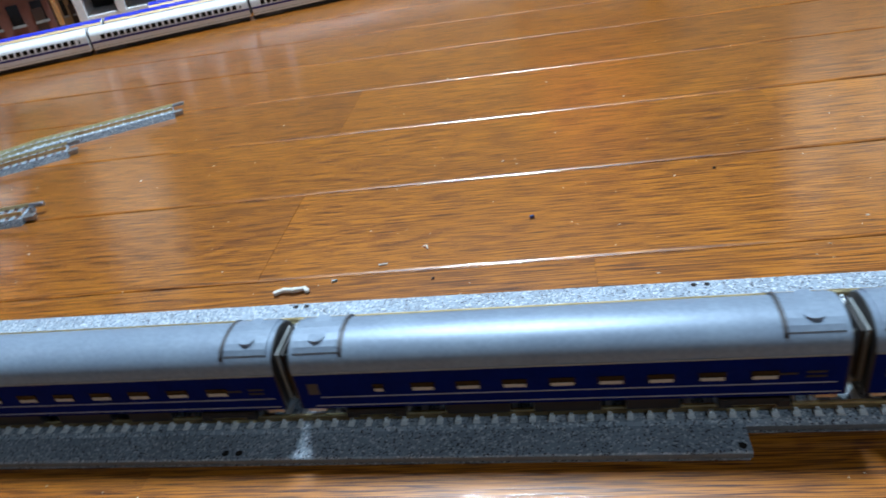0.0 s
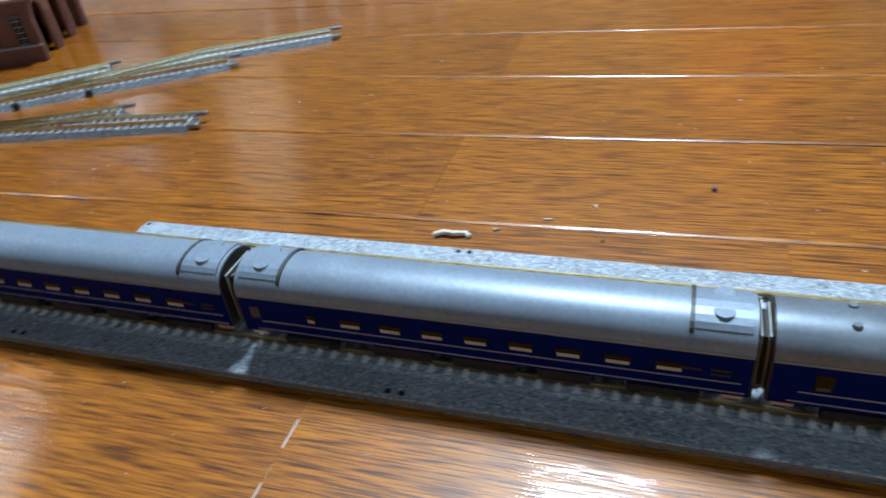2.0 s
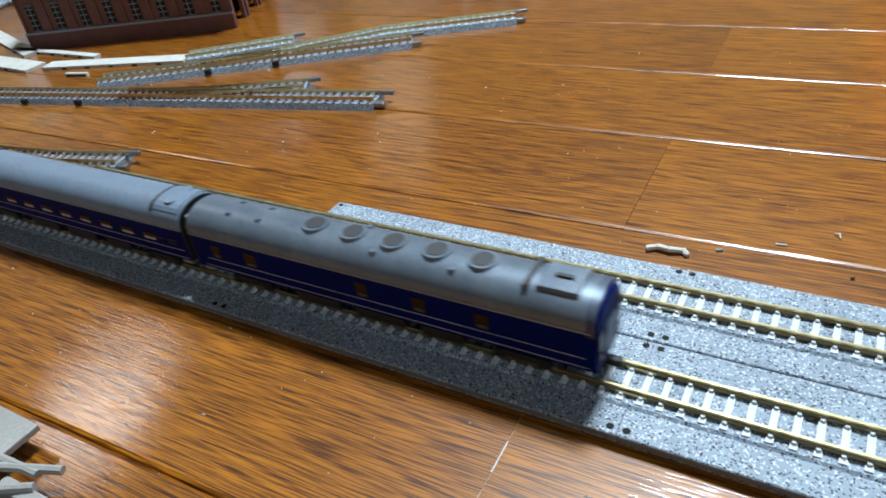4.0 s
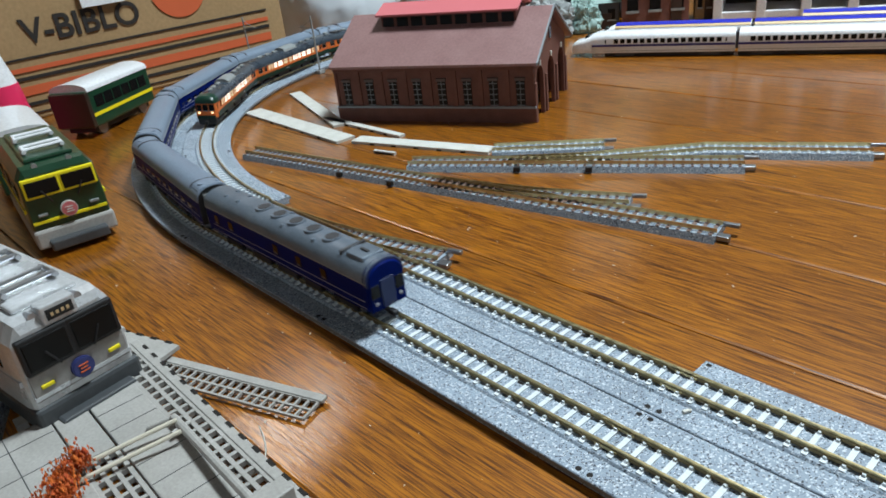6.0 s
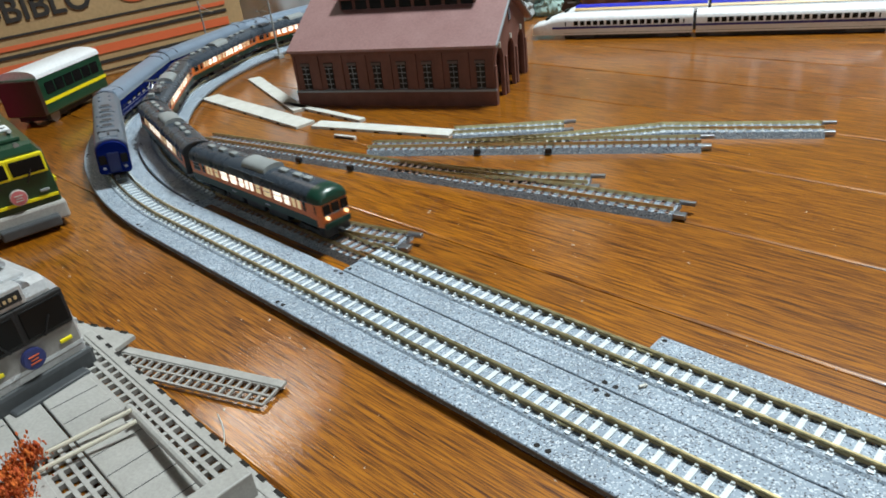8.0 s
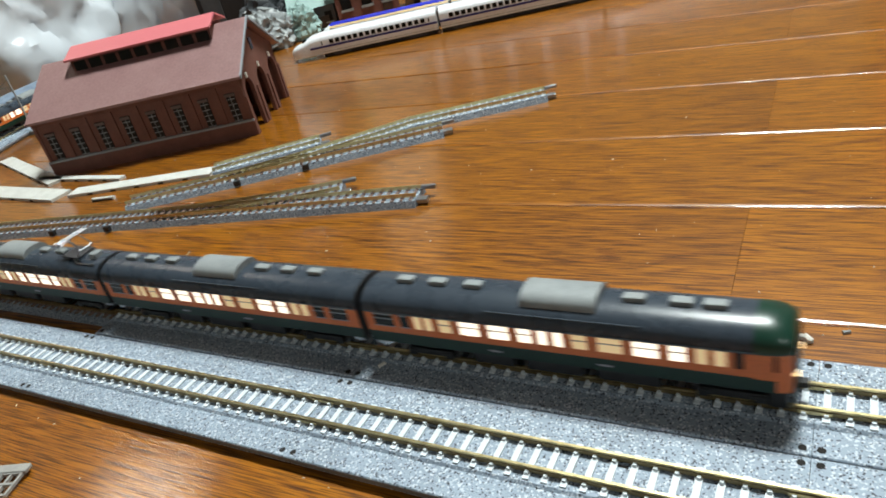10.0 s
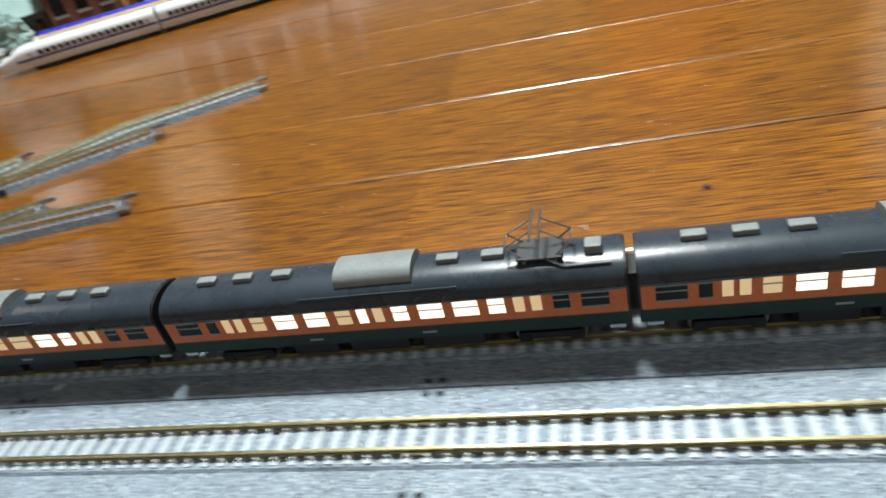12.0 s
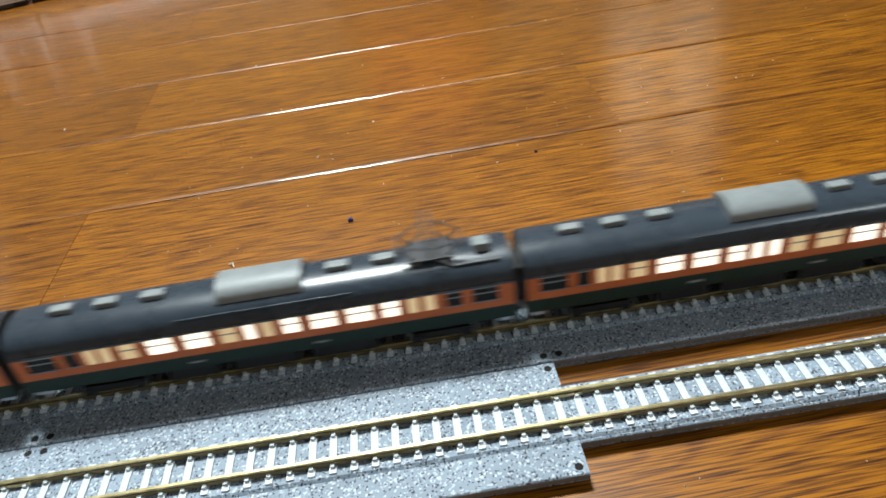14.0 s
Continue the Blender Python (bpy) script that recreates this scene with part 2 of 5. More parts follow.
M = {
    "wood": wood_floor(),
    "ballast": ballast("grey_speckled_plastic", (0.27, 0.335, 0.41), (0.58, 0.64, 0.7), (0.03, 0.035, 0.05)),
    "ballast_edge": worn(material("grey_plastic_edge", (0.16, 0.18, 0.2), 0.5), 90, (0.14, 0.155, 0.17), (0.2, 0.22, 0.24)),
    # near-black that puts the shade of openings into the colour
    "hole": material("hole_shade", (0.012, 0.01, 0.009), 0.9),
    "sleeper": worn(material("pale_concrete_grey", (0.7, 0.76, 0.8), 0.5), 300, (0.64, 0.7, 0.74), (0.78, 0.84, 0.88)),
    "sleeper_brown": worn(material("brown_sleeper", (0.2, 0.13, 0.1), 0.6), 300, (0.16, 0.1, 0.08), (0.28, 0.19, 0.15)),
    "rail": worn(material("nickel_brass_rail", (0.7, 0.56, 0.28), 0.32, 1.0), 200, (0.6, 0.47, 0.22), (0.76, 0.63, 0.36)),
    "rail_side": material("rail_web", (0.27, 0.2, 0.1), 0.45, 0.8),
    "blue": worn(material("deep_blue_paint", (0.002, 0.011, 0.12), 0.38), 120, (0.0016, 0.009, 0.1), (0.0022, 0.012, 0.135)),
    # blue of the tail's end, set darker than the sides
    "end_blue": material("end_blue_paint", (0.002, 0.011, 0.075), 0.3),
    "silver_roof": worn(material("silver_grey_roof", (0.23, 0.3, 0.395), 0.42, 0.2), 90, (0.215, 0.28, 0.375), (0.245, 0.32, 0.415)),
    # copy of the silver roof, with the tail car's shade put into its colour
    "tail_roof": worn(material("shaded_silver_roof", (0.2, 0.25, 0.31), 0.36, 0.45), 90, (0.17, 0.215, 0.27), (0.23, 0.28, 0.34)),
    "roof_dark": worn(material("dark_grey_roof", (0.045, 0.06, 0.078), 0.27), 90, (0.04, 0.053, 0.07), (0.052, 0.068, 0.088)),
    "unit": worn(material("pale_grey_unit", (0.3, 0.325, 0.33), 0.45), 200, (0.26, 0.285, 0.29), (0.33, 0.355, 0.36)),
    "orange": worn(material("orange_paint", (0.75, 0.17, 0.03), 0.4), 120, (0.7, 0.15, 0.025), (0.8, 0.19, 0.034)),
    "green": worn(material("dark_green_paint", (0.008, 0.035, 0.024), 0.35), 120, (0.007, 0.03, 0.02), (0.01, 0.042, 0.03)),
    "cab_green": material("green_cab_roof", (0.009, 0.042, 0.028), 0.3),
    "black": worn(material("black_plastic", (0.012, 0.012, 0.013), 0.5), 200, (0.009, 0.009, 0.01), (0.018, 0.018, 0.02)),
    "dark": material("dark_grey_plastic", (0.045, 0.045, 0.05), 0.5),
    "stripe": material("pale_stripe", (0.32, 0.32, 0.38), 0.4),
    "glass_dark": material("dark_window", (0.008, 0.008, 0.008), 0.25),
    "curtain": material("cream_blind", (0.5, 0.47, 0.42), 0.6),
    "lit": material("lit_window", (0.8, 0.75, 0.65), 0.4, emit=(1.0, 0.9, 0.78), power=1.3),
    "lit_soft": material("dim_window", (0.6, 0.5, 0.35), 0.4, emit=(1.0, 0.72, 0.38), power=0.45),
    "lamp": material("lit_headlamp", (1, 0.9, 0.7), 0.3, emit=(1.0, 0.7, 0.32), power=1.7),
    "metal": material("grey_metal", (0.35, 0.36, 0.38), 0.35, 0.9),
    "steel": material("bright_steel", (0.6, 0.62, 0.65), 0.3, 0.9),
    "frame_metal": material("window_frame_metal", (0.3, 0.32, 0.34), 0.4, 0.6),
    "white": worn(material("white_paint", (0.85, 0.87, 0.9), 0.3, coat=0.3), 60, (0.82, 0.84, 0.87), (0.88, 0.9, 0.93)),
    "cream": material("cream_gold_band", (0.6, 0.42, 0.22), 0.4),
    "royal": material("royal_blue_roof", (0.02, 0.03, 0.42), 0.35),
    "navy": material("navy_stripe", (0.03, 0.03, 0.2), 0.4),
    # unseen walls and ceiling, coloured dark to keep bounce light low
    "room_dark": worn(material("darkened_room_wall", (0.25, 0.22, 0.17), 0.8), 4, (0.22, 0.19, 0.145), (0.28, 0.25, 0.195), 0.3, 300),
    # unseen north wall, coloured paler so the floor mirrors more light
    "pale_wall": worn(material("pale_reflecting_wall", (0.48, 0.43, 0.34), 0.8), 4, (0.44, 0.39, 0.3), (0.52, 0.47, 0.38), 0.3, 300),
    "card": worn(material("white_card", (0.62, 0.62, 0.58), 0.7), 120, (0.55, 0.55, 0.51), (0.68, 0.68, 0.64)),
    "grey_plastic": worn(material("warm_grey_plastic", (0.4, 0.39, 0.37), 0.5), 70, (0.36, 0.35, 0.33), (0.44, 0.43, 0.41), 0.2, 900),
    "brick": worn(material("brown_brick", (0.18, 0.072, 0.055), 0.7), 90, (0.15, 0.058, 0.043), (0.21, 0.088, 0.068), 0.5, 700),
    "window_bar": material("grey_window_bar", (0.26, 0.29, 0.32), 0.5),
    # glow added behind the windows for pale streaks mirrored in the floor
    "daylight": material("window_glow", (0.8, 0.8, 0.8), 0.9, emit=(1.0, 0.88, 0.7), power=0.9),
    "brick_trim": material("grey_brown_trim", (0.12, 0.09, 0.085), 0.7),
    "shed_roof": worn(material("dull_maroon_roof", (0.3, 0.17, 0.165), 0.45), 60, (0.275, 0.15, 0.148), (0.325, 0.187, 0.182)),
    "pink": material("pink_red_roof", (0.62, 0.16, 0.18), 0.45),
    "card_brown": worn(material("corrugated_card", (0.42, 0.27, 0.13), 0.8), 8, (0.37, 0.235, 0.11), (0.47, 0.31, 0.155), 0.4, 260),
    "ink": material("black_ink", (0.02, 0.016, 0.014), 0.7),
    "red_ink": material("orange_red_ink", (0.62, 0.12, 0.04), 0.7),
    "bag": material("milky_plastic_film", (0.6, 0.64, 0.68), 0.22, coat=0.5),
    "toy_green": worn(material("toy_dark_green", (0.012, 0.06, 0.03), 0.3, coat=0.4), 60, (0.01, 0.05, 0.025), (0.014, 0.068, 0.035)),
    "yellow": material("toy_yellow", (0.85, 0.72, 0.02), 0.35),
    "toy_silver": worn(material("toy_silver", (0.66, 0.68, 0.7), 0.28, 0.3), 60, (0.6, 0.62, 0.64), (0.72, 0.74, 0.76)),
    "toy_dark": worn(material("toy_grey", (0.06, 0.066, 0.072), 0.4), 60, (0.048, 0.053, 0.058), (0.072, 0.079, 0.086)),
    "teal": worn(material("pale_teal_roof", (0.3, 0.45, 0.42), 0.6), 60, (0.25, 0.39, 0.37), (0.35, 0.5, 0.47)),
    "beige": worn(material("warm_beige_grey", (0.33, 0.315, 0.3), 0.4), 60, (0.3, 0.285, 0.27), (0.36, 0.345, 0.33)),
    "ivory": material("ivory_plastic", (0.6, 0.56, 0.46), 0.5),
    "pink_toy": material("hot_pink_plastic", (0.8, 0.03, 0.12), 0.4),
    "badge": material("rose_badge", (0.6, 0.16, 0.17), 0.5),
    "badge_blue": material("blue_badge", (0.03, 0.04, 0.16), 0.5),
    "maroon": material("toy_maroon", (0.04, 0.022, 0.016), 0.4),
    "leaf": worn(material("autumn_foliage", (0.55, 0.08, 0.015), 0.8), 200, (0.42, 0.045, 0.01), (0.68, 0.17, 0.02)),
    "trunk": material("dark_twig", (0.06, 0.04, 0.03), 0.8),
    "orange_cloth": worn(material("orange_cloth", (0.85, 0.17, 0.04), 0.8), 30, (0.8, 0.14, 0.03), (0.9, 0.2, 0.05)),
    "dust": material("dust_white", (0.7, 0.68, 0.62), 0.8),
    "blue_crumb": material("blue_crumb", (0.02, 0.05, 0.2), 0.6),
}

M["blue"].node_tree.nodes["Principled BSDF"].inputs["Specular IOR Level"].default_value = 0.02
M["glass_dark"].node_tree.nodes["Principled BSDF"].inputs["Specular IOR Level"].default_value = 0.2
M["green"].node_tree.nodes["Principled BSDF"].inputs["Specular IOR Level"].default_value = 0.25


# ---- mesh helpers ----
def part(name, bm, mat, parent=None, label="", smooth=False):
    me = bpy.data.meshes.new(name)
    bmesh.ops.recalc_face_normals(bm, faces=bm.faces[:])
    bm.to_mesh(me)
    bm.free()
    if smooth:
        for p in me.polygons:
            p.use_smooth = True
        me.set_sharp_from_angle(angle=radians(38))
    me.materials.append(M[mat])
    ob = new(name, me)
    if parent:
        ob.parent = parent
    return tagged(ob, label)


def shared(name, me, parent, m):
    """One more piece on a mesh that alike pieces share."""
    ob = new(name, me)
    ob.parent = parent
    ob.matrix_basis = m
    return ob


def thing(name, label, category, m=None, group="", kind=""):
    ob = new(name)
    ob.empty_display_size = 0.01
    if m is not None:
        ob.matrix_basis = m
    return tagged(ob, label, category, group, kind)


def box(bm, x0, x1, y0, y1, z0, z1, bevel=0.0, m=None):
    r = bmesh.ops.create_cube(bm, size=1)
    vs = r["verts"]
    for v in vs:
        v.co = Vector((x0 + (v.co.x + 0.5) * (x1 - x0), y0 + (v.co.y + 0.5) * (y1 - y0), z0 + (v.co.z + 0.5) * (z1 - z0)))
    if bevel:
        es = list({e for v in vs for e in v.link_edges})
        r = bmesh.ops.bevel(bm, geom=es, offset=bevel, segments=2, affect="EDGES", profile=0.5)
        vs = list({v for f in r["faces"] for v in f.verts} | {v for v in vs if v.is_valid})
    if m is not None:
        bmesh.ops.transform(bm, matrix=m, verts=vs)
    return bm


def rod(bm, a, b, r, n=8, r2=None):
    a, b = Vector(a), Vector(b)
    d = b - a
    q = d.to_track_quat("Z", "Y").to_matrix().to_4x4()
    bmesh.ops.create_cone(bm, cap_ends=True, segments=n, radius1=r, radius2=r if r2 is None else r2, depth=d.length,
                          matrix=Matrix.Translation((a + b) / 2) @ q)
    return bm


def loft(bm, rings, closed=True, caps=True):
    """Skins rings of points, each with the same count."""
    vs = [[bm.verts.new(p) for p in ring] for ring in rings]
    n = len(rings[0])
    for a, b in zip(vs, vs[1:]):
        for k in range(n if closed else n - 1):
            bm.faces.new((a[k], a[(k + 1) % n], b[(k + 1) % n], b[k]))
    if caps and closed:
        bm.faces.new(vs[0]), bm.faces.new(vs[-1])
    return bm


def bx(*a, **k):
    return box(bmesh.new(), *a, **k)


# ---- room ----
# unseen windows, placed from pale streaks that the floor mirrors
OPENINGS = ((-2.42, -1.96, 1.05, 1.85), (1.04, 1.6, 0.95, 1.75))


def room():
    (a0, a1, az0, az1), (b0, b1, bz0, bz1) = OPENINGS
    north = bmesh.new()
    for x0, x1, z0, z1 in ((-3.6, a0, 0, 2.4), (a1, b0, 0, 2.4), (b1, 2.2, 0, 2.4), (a0, a1, 0, az0), (a0, a1, az1, 2.4), (b0, b1, 0, bz0), (b0, b1, bz1, 2.4)):
        box(north, x0, x1, 2.9, 3.0, z0, z1)
    tagged(part("wall_north", north, "pale_wall"), "plain unseen wall with two windows, paler for floor reflections", "wall", kind="structure")
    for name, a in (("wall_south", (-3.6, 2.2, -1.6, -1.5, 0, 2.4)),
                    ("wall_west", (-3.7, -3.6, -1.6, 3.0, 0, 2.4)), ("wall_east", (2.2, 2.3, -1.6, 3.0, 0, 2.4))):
        tagged(part(name, bx(*a), "room_dark"), "plain unseen wall, toned dark to limit bounce light", "wall", kind="structure")
    tagged(part("ceiling", bx(-3.7, 2.3, -1.6, 3.0, 2.4, 2.5), "room_dark"), "plain unseen ceiling, toned dark to limit bounce light", "ceiling", kind="structure")


room()


def window(name, x0, x1, z0, z1):
    """An unseen framed pane in the wall's opening, with a glowing sheet behind it."""
    t = thing(name, "unseen white framed window, guessed from streaks in the floor", "window", kind="structure")
    for a in ((x0, x0 + 0.03, z0, z1), (x1 - 0.03, x1, z0, z1), (x0 + 0.03, x1 - 0.03, z0, z0 + 0.03), (x0 + 0.03, x1 - 0.03, z1 - 0.03, z1)):
        part("frame", bx(a[0], a[1], 2.92, 2.97, a[2], a[3]), "white", t)
    part("mullion", bx((x0 + x1) / 2 - 0.012, (x0 + x1) / 2 + 0.012, 2.925, 2.965, z0 + 0.03, z1 - 0.03), "white", t)
    part("window_sill", bx(x0 - 0.03, x1 + 0.03, 2.86, 2.898, z0 - 0.03, z0 - 0.004, 0.003), "white", t)
    tagged(part("backdrop", bx(x0 - 0.1, x1 + 0.1, 3.1, 3.11, z0 - 0.1, z1 + 0.1), "daylight"), "glowing sheet outside the window, for streaks in the floor", "backdrop", kind="structure")


window("window_1", *OPENINGS[0])
window("window_2", *OPENINGS[1])


def floor_planks():
    """Lacquered strip floor: boards of 75 mm with a chamfer, staggered end joints."""
    base = tagged(part("floor", bx(-3.6, 2.2, -1.5, 2.9, -0.03, -0.006), "wood"), "glossy orange-brown oak strip floor", "floor", kind="structure")
    width, length = 0.0748, 0.909
    bm = bmesh.new()
    rings = []
    for z, i in ((-0.006, 0.0001), (-0.0010, 0.00012), (-0.0004, 0.0003), (-0.00022, 0.0007), (0, 0.0016)):
        x, y = length / 2 - i * 0.04, width / 2 - i
        rings.append([(-x, -y, z), (x, -y, z), (x, y, z), (-x, y, z)])
    loft(bm, rings)
    me = bpy.data.meshes.new("plank")
    bmesh.ops.recalc_face_normals(bm, faces=bm.faces[:])
    bm.to_mesh(me)
    me.materials.append(M["wood"])
    turn = pose(0, 0.0785, 0, 0, 0, 1.25)
    rng = random.Random(4)
    # broken pale strips that paint the glint along one end joint
    a = -0.036
    while a < 0.035:
        b = a + rng.uniform(0.003, 0.011)
        part("joint_glint", bx(-0.0002, 0.0002, a, min(b, 0.0362), -0.002, rng.uniform(-0.0001, 0.00015)), "card", base).matrix_basis = turn @ pose(-0.028, -1.5 * width, 0)
        a = b + rng.uniform(0.0002, 0.0016)
    for k in range(-20, 37):
        y = (k + 0.5) * width
        x0 = -0.028 if k % 2 == 0 else 0.205
        if k not in (-2, 0, 1):
            x0 += rng.uniform(-0.3, 0.3) if k % 2 else 0
        for j in range(-4, 3):
            if -3.3 < x0 + (j + 0.5) * length < 2.1:
                shared("plank", me, base, turn @ pose(x0 + (j + 0.5) * length, y, rng.uniform(-0.0001, 0.0001)))


# ---- the double line ----
NEAR, FAR = 0.0, 0.037
START, RADIUS = -0.42, 0.3465
TURN_Y = FAR + RADIUS
PITCH = 0.0052
TOP = 0.0045


def line(s, y):
    """Place, heading and cant (degrees) on a track: straight along x, then a quarter turn, then straight on."""
    r = TURN_Y - y
    if s >= START:
        return s, y, 0.0, 0.0
    a = (START - s) / r
    cant = 5.0 * min(1.0, a / 0.25) * (1.0 if a < 1.3 else max(0.0, 1 - (a - 1.3) / 0.27))
    if a < math.pi / 2:
        return START - r * math.sin(a), TURN_Y - r * math.cos(a), -math.degrees(a), cant
    return START - r, TURN_Y + (a - math.pi / 2) * r, -90.0, 0.0


def on_line(s, y, z=0.0):
    px, py, yaw, cant = line(s, y)
    lift = math.sin(math.radians(cant)) * 0.0185
    return pose(px, py, z + lift, 0, 0, yaw) @ pose(0, 0, 0, -cant)


def swept(s0, s1, y, profile, step=0.012):
    straight = s0 >= START and s1 >= START
    n = 1 if straight else max(1, round(abs(s1 - s0) / step))
    rings = []
    for k in range(n + 1):
        m = on_line(s0 + (s1 - s0) * k / n, y)
        rings.append([m @ Vector((0, u, z)) for u, z in profile])
    return loft(bmesh.new(), rings)


def sleeper_mesh(mat):
    bm = bmesh.new()
    box(bm, -0.0009, 0.0009, -0.0075, 0.0075, TOP + 0.0004, TOP + 0.0013)
    for u in (-0.0057, -0.0038, 0.0038, 0.0057):
        box(bm, -0.0005, 0.0005, u - 0.00045, u + 0.00045, TOP + 0.0012, TOP + 0.0021)
    me = bpy.data.meshes.new("sleeper")
    bm.to_mesh(me)
    me.materials.append(M[mat])
    return me


SLEEPER, SLEEPER_BROWN = sleeper_mesh("sleeper"), sleeper_mesh("sleeper_brown")


def track_section(s0, s1, y, near=0.01822, far=0.01822, holes=True, sleeper=None, label=""):
    """One length of plastic roadbed with its sleepers and two rails."""
    t = thing("track_section", label or "grey speckled plastic track bed with brassy rails on the floor", "model track", group="track of the double line", kind="")
    e = 0.00006
    part("bed", swept(s0 + e, s1 - e, y, [(-near + 0.0014, 0.0), (far - 0.0014, 0.0), (far - 0.0014, TOP - 0.0022), (far, TOP - 0.002), (far, TOP - 0.0003), (far - 0.0003, TOP), (0.0088, TOP), (0.008, TOP + 0.0008),
                                          (-0.008, TOP + 0.0008), (-0.0088, TOP), (-near + 0.0003, TOP), (-near, TOP - 0.0003), (-near, TOP - 0.002), (-near + 0.0014, TOP - 0.0022)]), "ballast", t)
    # strip on the near side only, coloured darker than the bed
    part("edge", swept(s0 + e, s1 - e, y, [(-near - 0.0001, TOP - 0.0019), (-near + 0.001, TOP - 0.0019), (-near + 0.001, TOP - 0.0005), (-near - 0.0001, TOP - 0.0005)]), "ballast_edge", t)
    for u in (-0.00475, 0.00475):
        w, z = 0.00036, TOP + 0.0013
        r = part("rail", swept(s0, s1, y, [(u - w, z), (u + w, z), (u + w, z + 0.0021), (u - w, z + 0.0021)]), "rail", t)
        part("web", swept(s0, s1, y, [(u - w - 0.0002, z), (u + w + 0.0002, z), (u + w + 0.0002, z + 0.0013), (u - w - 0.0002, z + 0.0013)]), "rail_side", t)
        part("joiner", swept(s0 - 0.004, s0 + 0.004, y, [(u - w - 0.0004, z), (u + w + 0.0004, z), (u + w + 0.0004, z + 0.0011), (u - w - 0.0004, z + 0.0011)]), "rail", t)
    count = round((s1 - s0) / PITCH)
    for k in range(count):
        shared("sleeper", sleeper or SLEEPER, t, on_line(s0 + (k + 0.5) * (s1 - s0) / count, y))
    # the bed isn't pierced: dark discs on it paint the holes' shade
    if holes:
        for side, w in ((-1, near), (1, far)):
            if w < 0.015:
                continue
            for s in (s0 + 0.0021, s1 - 0.0021):
                m = on_line(s, y)
                a, b = m @ Vector((0, side * 0.016, TOP - 0.001)), m @ Vector((0, side * 0.016, TOP + 0.00006))
                part("hole", rod(bmesh.new(), a, b, 0.00105, 10), "hole", t)
    # two small dark plates between the rails paint the shade of slots
    for f in (0.3, 0.7):
        m = on_line(s0 + f * (s1 - s0), y)
        part("slot", box(bmesh.new(), -0.0016, 0.0016, 0.0028, 0.0036, TOP + 0.0006, TOP + 0.0009, m=m), "hole", t)
    return t


def double_line():
    L = 0.14
    for k in range(-3, 1):
        track_section(k * L, (k + 1) * L, NEAR)
    for k in range(1, 6):
        track_section(k * L, (k + 1) * L, NEAR, 0.0093, 0.0093, label="narrow grey speckled track bed with brassy rails")
    for k in range(-1, 6):
        track_section(k * L, (k + 1) * L, FAR)
    track_section(-2 * L, -L, FAR, 0.01822, 0.0093)
    # curve in six lengths, then the straight beyond
    for y in (NEAR, FAR):
        arc = (TURN_Y - y) * math.pi / 2
        for k in range(4):
            track_section(START - arc * (k + 1) / 4, START - arc * k / 4, y, label="canted grey curved track bed with brassy rails")
        for k in range(4):
            track_section(START - arc - L * (k + 1), START - arc - L * k, y, 0.0093, 0.0093, label="narrow grey speckled track bed with brassy rails")


double_line()


# ---- loose track and turnouts on the floor ----
def spine(pts, n=24):
    """Even points and headings along a polyline."""
    d = [0.0]
    for a, b in zip(pts, pts[1:]):
        d.append(d[-1] + math.dist(a, b))
    out = []
    for k in range(n + 1):
        s = d[-1] * k / n
        i = max(j for j in range(len(d) - 1) if d[j] <= s + 1e-9)
        f = (s - d[i]) / (d[i + 1] - d[i])
        a, b = pts[i], pts[i + 1]
        out.append((a[0] + f * (b[0] - a[0]), a[1] + f * (b[1] - a[1]), math.degrees(math.atan2(b[1] - a[1], b[0] - a[0]))))
    return out, d[-1]


def strip(pts, profile, z=0.0):
    rings = [[pose(x, y, z, 0, 0, a) @ Vector((0, u, h)) for u, h in profile] for x, y, a in pts]
    return loft(bmesh.new(), rings)


def route(t, pts, sleeper, bed="ballast", half=0.0092, high=0.0038, tab=True, z=0.0):
    sp, length = spine(pts)
    part("bed", strip(sp, [(-half, 0), (half, 0), (half - 0.0015, high), (-half + 0.0015, high)], z), bed, t)
    for u in (-0.00475, 0.00475):
        w, h = 0.00036, high + 0.0006
        part("rail", strip(sp, [(u - w, h), (u + w, h), (u + w, h + 0.0021), (u - w, h + 0.0021)], z), "rail", t)
    n = max(2, round(length / 0.0052))
    even, _ = spine(pts, n)
    for x, y, a in even[:-1]:
        shared("sleeper", sleeper, t, pose(x, y, high - TOP - 0.0008 + z, 0, 0, a) @ pose(0.0026, 0, 0))
    if tab:
        x, y, a = sp[-1]
        part("joint_tab", box(bmesh.new(), 0, 0.006, -0.0065, -0.002, 0.001, 0.0035, 0.0004, pose(x, y, z, 0, 0, a)), "metal", t)
        part("joint_tab", box(bmesh.new(), 0, 0.008, 0.0035, 0.006, 0.004, 0.0062, 0.0004, pose(x, y, z, 0, 0, a)), "metal", t)


def bent(x, y, heading, length, turn, n=8):
    """Points of an arc that turns by so many degrees over its length."""
    pts, a = [(x, y)], heading
    for k in range(n):
        a += turn / n / 2
        x, y = x + math.cos(radians(a)) * length / n, y + math.sin(radians(a)) * length / n
        a += turn / n / 2
        pts.append((x, y))
    return pts


def loose_track(name, label, routes, motor=None):
    t = thing(name, label, "model track", group="loose track pieces")
    for pts, sleeper, tab in routes:
        route(t, pts, sleeper, tab=tab)
    if motor:
        x, y, a = motor
        for d in (0.0, 0.045):
            part("switch_lever", box(bmesh.new(), -0.002, 0.002, -0.0108, -0.008, 0.001, 0.0042, 0.0003, pose(x, y, 0, 0, 0, a) @ pose(d, 0, 0)), "black", t)
    return t


